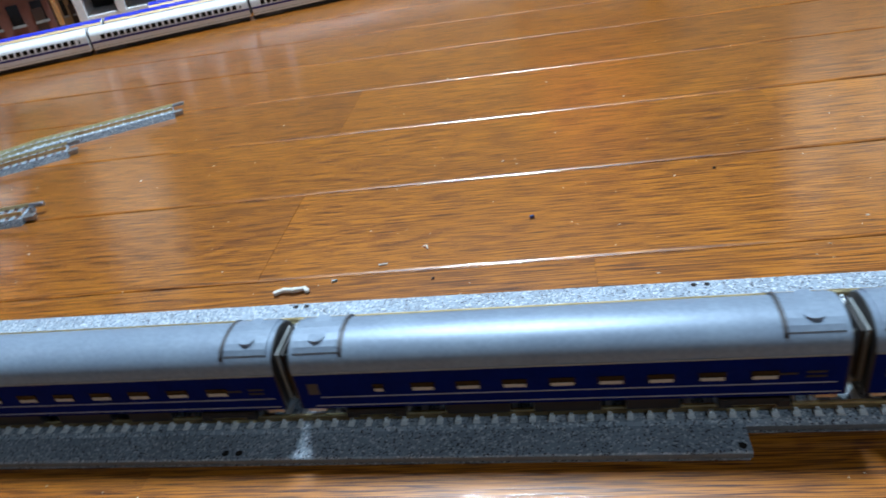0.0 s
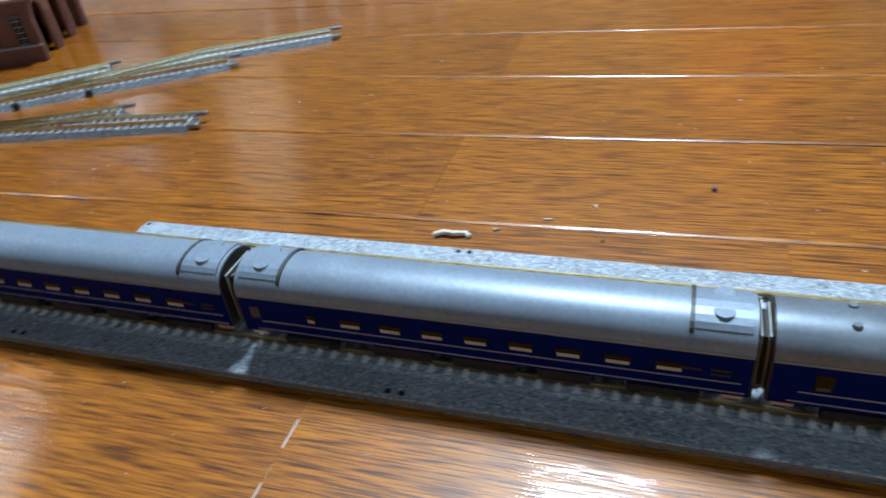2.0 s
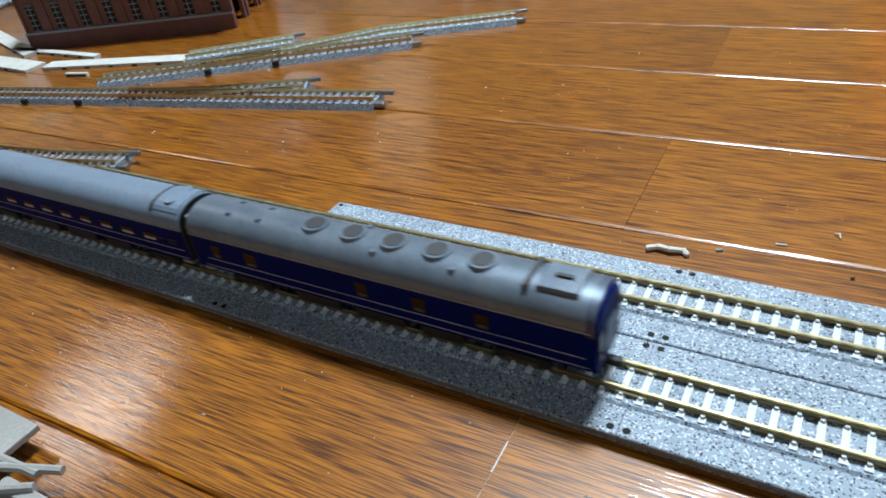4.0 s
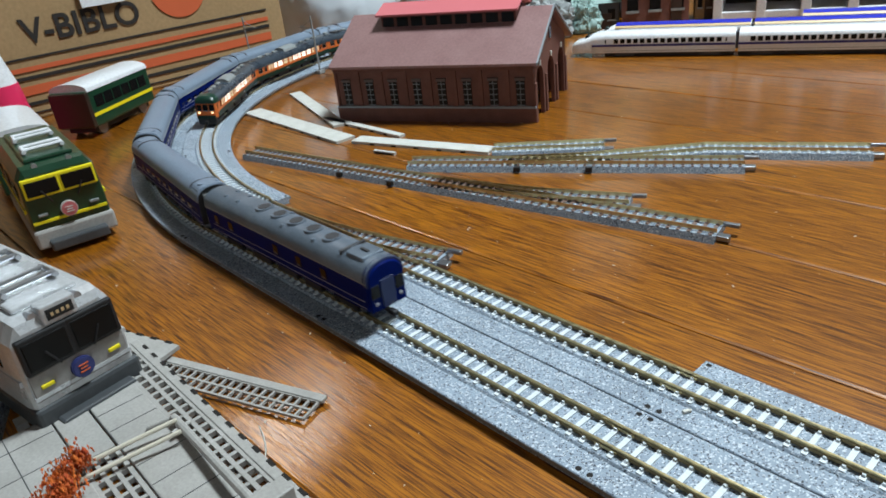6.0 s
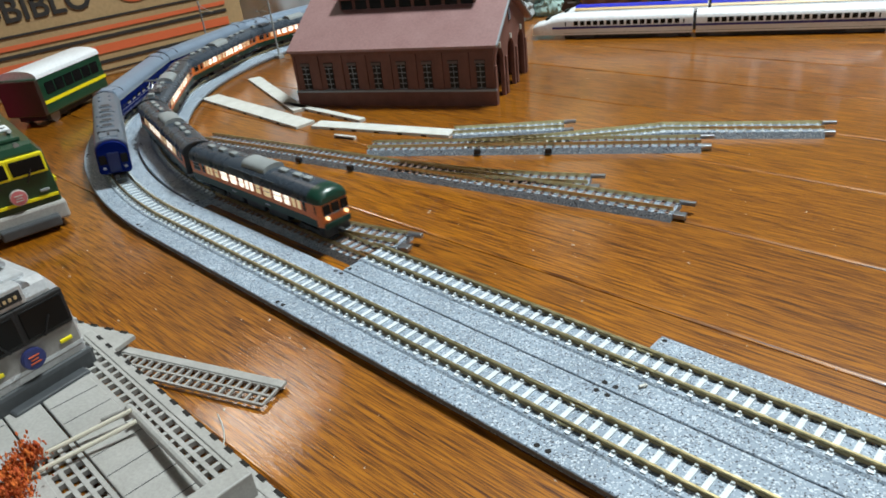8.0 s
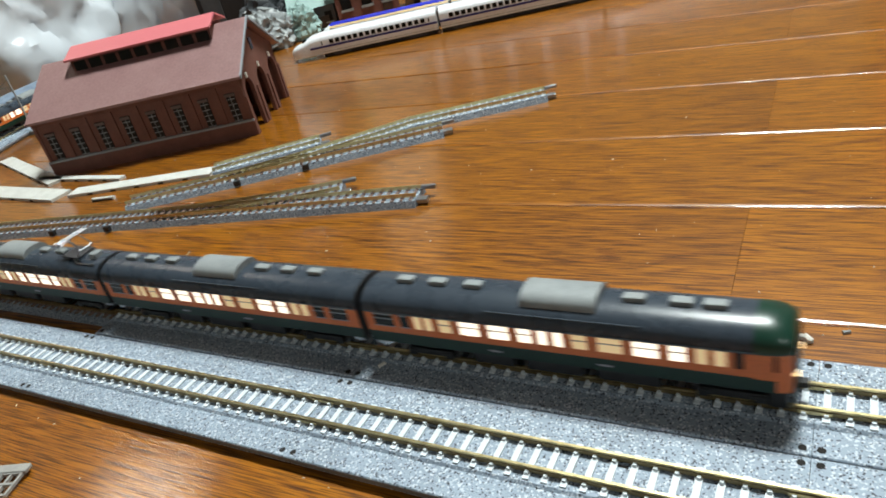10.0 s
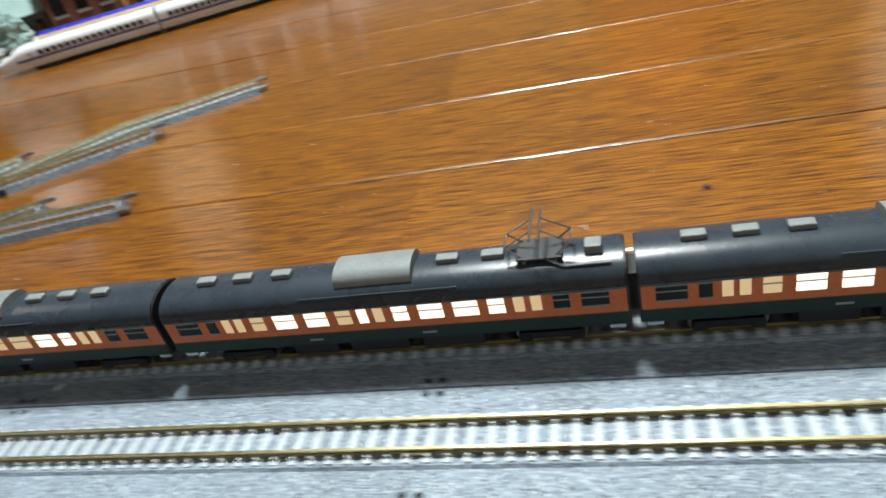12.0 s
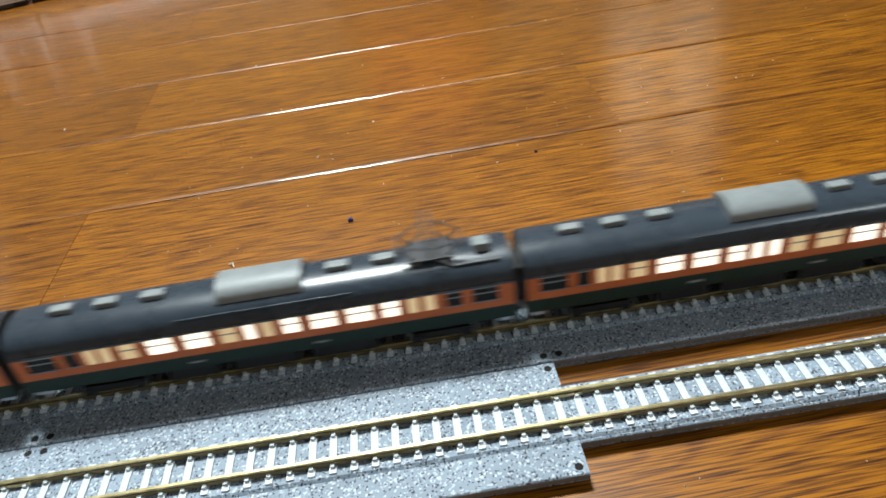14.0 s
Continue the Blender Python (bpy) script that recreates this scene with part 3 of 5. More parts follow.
loose_track("turnout", "turnout in the inner line with brown sleepers and diverging rails",
            [([(-0.42, FAR), (-0.2805, FAR)], SLEEPER_BROWN, False), (bent(-0.40, FAR + 0.0006, 1, 0.123, 15), SLEEPER_BROWN, True)])

loose_track("turnout_pair", "turnout with a straight end piece, brown sleepers on grey bed",
            [([(-0.532, 0.089), (-0.187, 0.154)], SLEEPER_BROWN, True), (bent(-0.36, 0.1213, 11, 0.125, 15), SLEEPER_BROWN, True)], (-0.43, 0.108, 10.6))
loose_track("turnout_crossed", "turnout with two diverging legs lying over the floor",
            [([(-0.40, 0.138), (-0.30, 0.196), (-0.219, 0.243)], SLEEPER_BROWN, True), ([(-0.345, 0.170), (-0.305, 0.200), (-0.277, 0.227), (-0.249, 0.2535)], SLEEPER, False)], (-0.335, 0.176, 30))
loose_track("straight_track", "short straight track on grey bed at the turnout's end",
            [([(-0.251, 0.253), (-0.169, 0.296)], SLEEPER, True)])
loose_track("curved_track", "pale bluish track piece seen from its side",
            [([(-0.368, 0.186), (-0.308, 0.230)], SLEEPER, True)])


def card_strip(pts, half, label):
    t = thing("card_strip", label, "card strip", group="white card strips")
    sp, _ = spine(pts, 6)
    part("sheet", strip(sp, [(-half, 0.0), (half, 0.0), (half, 0.0022), (-half, 0.0022)]), "card", t)
    # dark blocks at the edge paint the shade in notches
    for k in range(1, 6):
        x, y, a = sp[k]
        part("notch", box(bmesh.new(), -0.002, 0.002, -half - 0.0004, -half + 0.0006, 0.0002, 0.0012, m=pose(x, y, 0, 0, 0, a)), "hole", t)
    return t


card_strip([(-0.652, 0.157), (-0.492, 0.150)], 0.0085, "flat white card strip on the floor beside the curve")
card_strip([(-0.485, 0.155), (-0.372, 0.189)], 0.0065, "flat white card strip in line with loose track")
card_strip([(-0.672, 0.217), (-0.575, 0.186), (-0.53, 0.172)], 0.006, "narrow white strip with a bent end")
card_strip([(-0.56, 0.178), (-0.458, 0.179)], 0.003, "thin off-white strip lying across others")
card_strip([(-0.449, 0.145), (-0.43, 0.149)], 0.0012, "sliver of white card")


# ---- train parts ----
def arch(half, low, side, top, n=7, lean=0.0):
    """Cross-section of a car body: straight sides, curved roof."""
    pts = [(-half, low), (half, low)]
    for k in range(n + 1):
        a = math.pi * k / n
        pts.append((math.cos(a) * half * (1 - lean * math.sin(a)), side + math.sin(a) ** 0.8 * (top - side)))
    return pts


def extruded(pts, x0, x1):
    return loft(bmesh.new(), [[(x0, y, z) for y, z in pts], [(x1, y, z) for y, z in pts]])


RAIL_TOP = TOP + 0.0034


def wheel_set(parent, x, width=0.0105):
    """A bogie with its side frames and four wheels."""
    bm = bmesh.new()
    for y in (-0.0068, 0.0068):
        box(bm, x - 0.0085, x + 0.0085, y - 0.0007, y + 0.0007, RAIL_TOP + 0.0018, RAIL_TOP + 0.0042, 0.0003)
        for d in (-0.007, 0.007):
            box(bm, x + d - 0.0018, x + d + 0.0018, y - 0.001, y + 0.001, RAIL_TOP + 0.0012, RAIL_TOP + 0.0036, 0.0003)
    box(bm, x - 0.003, x + 0.003, -0.0068, 0.0068, RAIL_TOP + 0.003, RAIL_TOP + 0.0066)
    bogie = part("bogie", bm, "black", parent)
    for d in (-0.007, 0.007):
        for y in (-0.0047, 0.0047):
            part("wheel", rod(bmesh.new(), (x + d, y - 0.0009, RAIL_TOP + 0.0028), (x + d, y + 0.0009, RAIL_TOP + 0.0028), 0.0028, 14), "metal", bogie)


def flat(parent, name, mat, x0, x1, y, z0, z1, d=0.0002, label=""):
    """A thin pane or band on both long sides."""
    for side in (-1, 1):
        a, b = side * (y - d), side * (y + d)
        part(name, bx(x0, x1, min(a, b), max(a, b), z0, z1), mat, parent, label)


SILL = RAIL_TOP + 0.0070


def blue_coach(label, tail=False):
    """Sleeping car: dark blue sides with two fine stripes and a silver roof. x is along the car."""
    t = thing("sleeping_car", label, "model train car", group="blue sleeper train")
    h, half, side, top = 0.071 if tail else 0.0695, 0.0096, RAIL_TOP + 0.0200, RAIL_TOP + 0.0278
    part("body", extruded([(-half, SILL), (half, SILL), (half, side), (-half, side)], -h, h), "blue", t)
    pts = [p for p in arch(half + 0.0002, side, side, top, 14)[2:]]
    part("roof", extruded(pts, -h - 0.0002, h + 0.0002), "tail_roof" if tail else "silver_roof", t, "silver-grey arched roof", smooth=True)
    part("gutter", extruded([(-half - 0.0004, side - 0.0003), (half + 0.0004, side - 0.0003), (half + 0.0004, side + 0.0002), (-half - 0.0004, side + 0.0002)], -h, h), "unit", t)
    part("underframe", bx(-h + 0.003, h - 0.003, -0.0078, 0.0078, SILL - 0.0016, SILL + 0.0004), "black", t)
    for x0, x1 in ((-0.03, -0.012), (-0.006, 0.012), (0.018, 0.032)):
        part("equipment_box", bx(x0, x1, -0.0078, 0.0078, SILL - 0.0054, SILL - 0.0012, 0.0004), "black", t)
    for x in (-0.05, 0.05):
        wheel_set(t, x)
    flat(t, "stripe", "stripe", -h + 0.004, h - 0.001, half, SILL + 0.0010, SILL + 0.00125)
    flat(t, "stripe", "stripe", -h + 0.006, h - 0.002, half, SILL + 0.0041, SILL + 0.00435)
    wl = SILL + 0.0058
    if tail:
        for x, w in ((-0.060, 0.0038), (-0.0445, 0.0048), (0.0, 0.0042), (0.02, 0.0042), (0.04, 0.0042)):
            flat(t, "window", "glass_dark", x - w / 2, x + w / 2, half, wl - 0.0005, wl + 0.0045)
            flat(t, "blind", "toy_dark", x - w / 2 + 0.0005, x + w / 2 - 0.0005, half + 0.0001, wl - 0.0003, wl + 0.0007)
        for x, y in ((-0.055, 0.0035), (-0.042, 0.0035), (-0.055, -0.0035), (-0.042, -0.0035), (-0.004, 0.005), (0.004, -0.0055), (0.03, -0.0055)):
            z = top - 0.0002 - (y / half) ** 2 * 0.0035
            part("vent", rod(bmesh.new(), (x, y, z - 0.001), (x, y, z + 0.0009), 0.0016, 12, 0.0009), "tail_roof", t)
        for k in range(5):
            x = -0.021 + k * 0.0145
            fan = part("fan_housing", rod(bmesh.new(), (x, 0, top - 0.0012), (x, 0, top + 0.0005), 0.0047, 20, 0.0043), "tail_roof", t)
            part("fan_grille", rod(bmesh.new(), (x, 0, top + 0.0004), (x, 0, top + 0.0007), 0.0032, 20), "dark", fan)
        part("roof_step", bx(0.051, 0.0525, -0.0065, 0.0065, top - 0.0022, top + 0.0005, 0.0003), "dark", t)
        part("roof_hatch", bx(0.0545, 0.066, -0.0055, 0.0055, top - 0.003, top + 0.0004, 0.0004), "tail_roof", t)
        part("hatch_grip", bx(0.058, 0.063, -0.0007, 0.0007, top, top + 0.0012, 0.0003), "dark", t)
        ring = [[(h - 0.0014, y * 1.02, z + 0.0001) for y, z in arch(half + 0.0002, side - 0.0012, side, top, 14)],
                [(h + 0.0006, y * 0.985, z - 0.0005) for y, z in arch(half + 0.0002, side - 0.0012, side, top, 14)]]
        part("end_cowl", loft(bmesh.new(), ring), "end_blue", t, "blue rounded end edge")
        ring = [[(h + 0.0005, y * 0.94, z - 0.0011) for y, z in arch(half, side - 0.002, side, top, 14)],
                [(h + 0.0014, y * 0.9, z - 0.0018) for y, z in arch(half, side - 0.002, side, top, 14)]]
        part("end_top", loft(bmesh.new(), ring), "blue", t)
        end = part("end_panel", bx(h, h + 0.0012, -half + 0.0006, half - 0.0006, SILL - 0.001, side - 0.001, 0.0004), "blue", t)
        part("gangway_door", bx(h + 0.001, h + 0.0018, -0.0035, 0.0035, SILL, side - 0.0005, 0.0004), "end_blue", end)
        for y in (-0.0062, 0.0062):
            part("end_window", bx(h + 0.0011, h + 0.0016, y - 0.0022, y + 0.0022, SILL + 0.0052, SILL + 0.0112, 0.0003), "glass_dark", end)
            part("tail_lamp", bx(h + 0.0011, h + 0.0017, y - 0.0009, y + 0.0009, SILL + 0.002, SILL + 0.0034, 0.0003), "stripe", end)
        part("coupler", bx(h, h + 0.005, -0.0012, 0.0012, RAIL_TOP + 0.0026, RAIL_TOP + 0.0048, 0.0004), "black", t)
    else:
        for k in range(9):
            x = -0.0465 + k * 0.0122
            w = 0.0065 if k else 0.003
            flat(t, "window", "glass_dark", x - w / 2, x + w / 2, half, wl, wl + 0.0027)
            flat(t, "blind", "curtain", x - w / 2 + 0.0004, x + w / 2 - 0.0004, half + 0.0001, wl + 0.0001, wl + 0.0011)
        for x0, z0 in ((0.054, wl + 0.0012), (0.0605, wl + 0.0016), (0.0605, wl + 0.0002)):
            flat(t, "vent_slit", "black", x0, x0 + 0.0045, half, z0, z0 + 0.0006)
        flat(t, "door_window", "dark", -0.0665, -0.0635, half, wl - 0.0004, wl + 0.0034)
    for end in ((-1, 1) if not tail else (-1,)):
        a, b = sorted((end * (h - 0.0135), end * (h - 0.001)))
        if not tail:
            unit = part("cooler", extruded([(y * 0.80, z * 1.0 - 0.0001) for y, z in arch(half + 0.0006, side + 0.003, side + 0.004, top + 0.0004, 10)], a, b), "silver_roof", t, "roof cooler box at the car end")
            for y in (-0.0035, 0.0035):
                part("cooler_fan", rod(bmesh.new(), ((a + b) / 2, y, top - 0.0018), ((a + b) / 2, y, top + 0.0001), 0.0024, 14), "silver_roof", unit)
            e = end * (h - 0.0142)
            part("roof_step", extruded([(y * 0.86, z + 0.0001) for y, z in arch(half + 0.0004, side + 0.002, side + 0.004, top + 0.0002, 10)], e - 0.0005, e + 0.0005), "dark", t)
        a, b = sorted((end * h, end * (h + 0.0022)))
        # black sheet added over the end, painting the gap between cars dark
        plate = extruded([(y * 0.985, z - 0.0003) for y, z in arch(half, SILL + 0.0004, side, top, 14)], *sorted((end * h, end * (h + 0.0006))))
        part("end_plate", plate, "black", t)
        part("gangway", bx(a, b, -0.0052, 0.0052, SILL + 0.0004, side + 0.003, 0.0004), "black", t, "black gangway bellows")
        e0, e1 = sorted((end * (h + 0.0007), end * (h + 0.0014)))
        for y in (-0.0059, 0.0059):
            part("gangway_rim", bx(e0, e1, y - 0.0006, y + 0.0006, SILL + 0.001, side + 0.003, 0.0002), "unit", t)
        part("gangway_rim", bx(e0, e1, -0.0065, 0.0065, side + 0.0031, side + 0.0042, 0.0002), "unit", t)
        a, b = sorted((end * h, end * (h + 0.0024)))
        part("coupler", bx(a, b, -0.001, 0.001, RAIL_TOP + 0.0026, RAIL_TOP + 0.0044), "metal", t)
        part("step_board", bx(*sorted((end * (h - 0.006), end * (h - 0.001))), -0.0088, 0.0088, SILL - 0.0018, SILL - 0.0008), "steel", t)
    return t


def pantograph(parent, x, z):
    """Folded diamond pantograph on four insulators."""
    p = part("pantograph", box(bmesh.new(), x - 0.006, x + 0.006, -0.0048, 0.0048, z + 0.0004, z + 0.0011, 0.0002), "dark", parent)
    for d in (-0.004, 0.004):
        for y in (-0.004, 0.004):
            part("insulator", rod(bmesh.new(), (x + d, y, z - 0.0006), (x + d, y, z + 0.0008), 0.0006, 8), "unit", p)
    for s in (-1, 1):
        for y in (-0.0035, 0.0035):
            part("lower_arm", rod(bmesh.new(), (x + s * 0.0045, y, z + 0.001), (x + s * 0.0085, y * 0.9, z + 0.0042), 0.00028, 6), "metal", p)
            part("upper_arm", rod(bmesh.new(), (x + s * 0.0085, y * 0.9, z + 0.0042), (x + s * 0.001, y * 0.8, z + 0.0085), 0.00024, 6), "metal", p)
        part("cross_bar", rod(bmesh.new(), (x + s * 0.0085, -0.0035, z + 0.0042), (x + s * 0.0085, 0.0035, z + 0.0042), 0.00024, 6), "metal", p)
        part("collector", rod(bmesh.new(), (x + s * 0.0012, -0.0075, z + 0.0087), (x + s * 0.0012, 0.0075, z + 0.0087), 0.00035, 6), "metal", p)


def emu_car(label, panto=False, cab=0):
    """Suburban car: orange window band, dark green below, dark roof, lit windows."""
    t = thing("electric_car", label, "model train car", group="orange and green electric train")
    h, half, side, top = 0.0668, 0.0094, RAIL_TOP + 0.0193, RAIL_TOP + 0.0257
    rear, h = h, h - 0.006 if cab else h
    front = h - 0.009 if cab else h
    mid = SILL + 0.0042
    part("lower_body", extruded([(-half, SILL), (half, SILL), (half, mid), (-half, mid)], -rear, front), "green", t)
    part("window_band", extruded([(-half, mid), (half, mid), (half, side), (-half, side)], -rear, front), "orange", t)
    pts = arch(half + 0.0002, side, side, top, 14)[2:]
    part("roof", extruded(pts, -rear - 0.0002, front), "roof_dark", t, "dark grey arched roof", smooth=True)
    part("gutter", extruded([(-half - 0.0004, side - 0.0004), (half + 0.0004, side - 0.0004), (half + 0.0004, side + 0.0003), (-half - 0.0004, side + 0.0003)], -rear, front), "roof_dark", t)
    part("underframe", bx(-h + 0.003, h - 0.004, -0.0078, 0.0078, SILL - 0.0016, SILL + 0.0004), "black", t)
    for x0, x1 in ((-0.03, -0.016), (-0.012, 0.006), (0.01, 0.028)):
        part("equipment_box", bx(x0, x1, -0.0078, 0.0078, SILL - 0.0052, SILL - 0.0012, 0.0004), "black", t)
    for x in (-0.046, 0.046):
        wheel_set(t, x)
    wl, wh = mid + 0.0025, mid + 0.0074
    rng = random.Random(8 if panto else 3)
    spec = [(-0.0595, 0.0075, 0), (-0.0515, 0.0032, 0), (-0.0465, 0.0026, 1), (-0.0425, 0.0026, 1), (-0.0365, 0.0042, 1), (-0.028, 0.0066, 2), (-0.0182, 0.0066, 2),
            (-0.0098, 0.0044, 2), (-0.0042, 0.0028, 2), (0.0005, 0.0028, 2), (0.0068, 0.0044, 2), (0.0155, 0.0068, 2), (0.0252, 0.0068, 2), (0.0335, 0.0044, 2),
            (0.0395, 0.0028, 1), (0.0440, 0.0028, 1), (0.0505, 0.0042, 0), (0.0590, 0.0070, 0)]
    if cab:
        spec = [s for s in spec if s[0] < 0.052]
        for x in (0.0485,):
            flat(t, "cab_door_window", "glass_dark", x - 0.001, x + 0.001, half, wl, wh)
    for x, w, lit in spec:
        if cab and x > 0.045:
            continue
        mat = {0: "glass_dark", 1: "lit_soft", 2: "lit"}[lit]
        if lit == 2 and rng.random() < 0.15:
            mat = "lit_soft"
        for s in (-1, 1):
            y0 = s * (half - 0.0002)
            a, b = sorted((y0, s * (half + 0.0001)))
            win = part("window", bx(x - w / 2, x + w / 2, a, b, wl, wh), mat, t)
            a, b = sorted((s * half, s * (half + 0.0003)))
            if w > 0.004:
                part("glazing_bar", bx(x - w / 2, x + w / 2, a, b, (wl + wh) / 2 + 0.0004, (wl + wh) / 2 + 0.0007), "frame_metal", win)
            if lit == 0:
                part("glazing_bar", bx(x - w / 2, x + w / 2, a, b, wh - 0.0003, wh), "frame_metal", win)
                part("glazing_bar", bx(x - w / 2, x + w / 2, a, b, wl, wl + 0.0003), "frame_metal", win)
    for x in (-0.0225, 0.0115):
        flat(t, "number_bar", "stripe", x, x + 0.004, half, SILL + 0.0016, SILL + 0.0022)
    u0, u1 = -0.011, 0.0115
    unit = part("cooler", extruded([(y * 0.68, z) for y, z in arch(half, top - 0.0024, top - 0.0012, top + 0.0026, 10)], u0, u1), "unit", t, "pale grey roof cooler", smooth=True)
    for k in range(4):
        x = u0 + 0.0035 + k * 0.0052
        for s in (-1, 1):
            a, b = sorted((s * 0.0060, s * 0.0068))
            part("cooler_foot", bx(x - 0.0016, x + 0.0016, a, b, top - 0.0030, top - 0.0016), "dark", unit)
    part("roof_walk", bx(-0.022, 0.024, -0.0086, -0.0074, top - 0.0031, top - 0.0027), "roof_dark", t)
    vents = [-0.053, -0.041, -0.0285, 0.021, 0.0335]
    if not panto:
        vents += [0.046 - (0.004 if cab else 0)]
    for x in vents:
        part("vent", bx(x - 0.0031, x + 0.0031, -0.0016, 0.0016, top - 0.0004, top + 0.0015, 0.0005), "unit", t)
    if panto:
        pantograph(t, 0.046, top)
        part("roof_box", bx(0.0575, 0.062, -0.003, 0.0015, top - 0.0008, top + 0.0022, 0.0005), "unit", t)
        bm = bmesh.new()
        rod(bm, (0.052, -0.0062, top - 0.0008), (0.064, -0.0062, top - 0.0008), 0.0003, 6)
        rod(bm, (0.052, -0.0062, top - 0.0008), (0.047, -0.004, top + 0.0006), 0.0003, 6)
        part("cable", bm, "metal", t)
    if cab:
        # rounded green dome and orange nose
        rings, nose = [], []
        for f, k, drop in ((0.0, 1.0, 0.0), (0.35, 0.99, 0.0001), (0.65, 0.96, 0.0006), (0.88, 0.89, 0.0017), (1.0, 0.8, 0.0032)):
            x = front + f * 0.0092
            rings.append([(x, y * k, z if z <= side else side + (z - side) * (1 - drop / 0.0065)) for y, z in arch(half + 0.0003, side - 0.0004, side, top + 0.0002, 14)])
            nose.append([(x - 0.0003 * f, y * (k + 0.03 * f), z) for y, z in ((-half, SILL), (half, SILL), (half, side - 0.0004), (-half, side - 0.0004))])
        part("cab_roof", loft(bmesh.new(), rings), "cab_green", t, "glossy green domed cab roof", smooth=True)
        nb = part("cab_front", loft(bmesh.new(), nose), "orange", t, "orange cab front with a green skirt")
        x = h + 0.0002
        part("skirt", bx(x - 0.0052, x + 0.0006, -0.0079, 0.0079, SILL - 0.0012, SILL + 0.0018, 0.0006), "green", nb)
        part("skirt", bx(front, front + 0.0052, -half - 0.0001, half + 0.0001, SILL, mid - 0.0004), "green", nb)
        for y, w in ((-0.0053, 0.0042), (0.0, 0.0044), (0.0053, 0.0042)):
            part("windscreen", bx(x - 0.0006, x + 0.0005, y - w / 2, y + w / 2, side - 0.0062, side - 0.0012, 0.0003), "glass_dark", nb)
            part("windscreen_frame", bx(x - 0.0006, x + 0.0006, y - w / 2, y + w / 2, side - 0.0066, side - 0.0062), "frame_metal", nb)
        for s in (-1, 1):
            a, b = sorted((s * (half - 0.0007), s * (half - 0.0001)))
            part("cab_side_window", bx(front + 0.0012, front + 0.0056, a, b, wl, wh), "glass_dark", nb)
            part("headlamp", rod(bmesh.new(), (x - 0.0008, s * 0.0056, SILL + 0.0044), (x + 0.0009, s * 0.0056, SILL + 0.0044), 0.0009, 14), "lamp", nb)
        part("destination_box", bx(x - 0.002, x - 0.0002, -0.0028, 0.0028, side + 0.0014, side + 0.0036, 0.0003), "glass_dark", nb)
        part("coupler", bx(h, h + 0.0035, -0.0012, 0.0012, RAIL_TOP + 0.0026, RAIL_TOP + 0.0046, 0.0003), "black", t)
        part("snow_plough", bx(h - 0.006, h - 0.001, -0.0078, 0.0078, RAIL_TOP + 0.0006, RAIL_TOP + 0.0062, 0.0006), "black", t)
    for end in ((-1,) if cab else (-1, 1)):
        h = rear
        a, b = sorted((end * h, end * (h + 0.0019)))
        # black sheet covers the lit end face so the gap stays shaded
        plate = extruded([(y * 0.985, z - 0.0003) for y, z in arch(half, SILL + 0.0003, side, top, 14)], *sorted((end * h, end * (h + 0.0006))))
        part("end_plate", plate, "black", t)
        part("gangway", bx(a, b, -0.0044, 0.0044, SILL + 0.001, side, 0.0003), "black", t, "black gangway bellows")
        part("coupler", bx(a, b, -0.001, 0.001, RAIL_TOP + 0.0026, RAIL_TOP + 0.0044), "metal", t)
        part("step_board", bx(*sorted((end * (h - 0.005), end * (h - 0.001))), -0.0086, 0.0086, SILL - 0.0018, SILL - 0.0008), "steel", t)
    return t


def car_pose(s, y, half=0.048):
    """A car whose two bogies stand on the track, s its middle."""
    a, b = on_line(s - half, y), on_line(s + half, y)
    d = b.translation - a.translation
    cant = (line(s - half, y)[3] + line(s + half, y)[3]) / 2
    mid_ = (a.translation + b.translation) / 2
    return pose(*mid_, 0, 0, math.degrees(math.atan2(d.y, d.x))) @ pose(0, 0, 0, -cant)


def glide(keys, t):
    """Smooth travel along the keys (seconds, metres), straight on past the ends."""
    n = len(keys)
    i = 0
    while i < n - 2 and t > keys[i + 1][0]:
        i += 1

    def slope(j):
        a, b = keys[max(0, j - 1)], keys[min(n - 1, j + 1)]
        return (b[1] - a[1]) / (b[0] - a[0])
    (t0, p0), (t1, p1) = keys[i], keys[i + 1]
    w = t1 - t0
    f = (t - t0) / w
    return ((2 * f ** 3 - 3 * f ** 2 + 1) * p0 + (f ** 3 - 2 * f ** 2 + f) * w * slope(i)
            + (-2 * f ** 3 + 3 * f ** 2) * p1 + (f ** 3 - f ** 2) * w * slope(i + 1))


# the outer end of the blue train's last car, and the nose of the electric train
TAIL = [(0.0, 0.453), (0.5, 0.3995), (1.5, 0.292), (2.7, 0.157), (5.0, -0.135), (6.5, -0.307), (7.2, -0.391), (14.0, -1.22)]
NOSE = [(0.0, -1.60), (6.0, -0.622), (6.5, -0.540), (7.2, -0.418), (9.3, -0.106), (9.5, -0.075), (10.0, 0.002), (11.0, 0.163), (12.2, 0.362), (13.0, 0.503), (13.5, 0.591), (14.0, 0.681)]
BLUE_TRAIN = [blue_coach("last blue car with silver roof vents and a gangway end", tail=True)]
first = blue_coach("dark blue sleeping car with a silver roof and fine stripes")
BLUE_TRAIN += [first] + [copy_thing(first, pose(0, 0, 0)) for _ in range(4)]
ELECTRIC = [emu_car("leading cab car, orange and dark green with lit windows", cab=1),
            emu_car("orange and dark green car with lit windows and grey roof")]
with_panto = emu_car("orange and green car with a raised roof pantograph", panto=True)
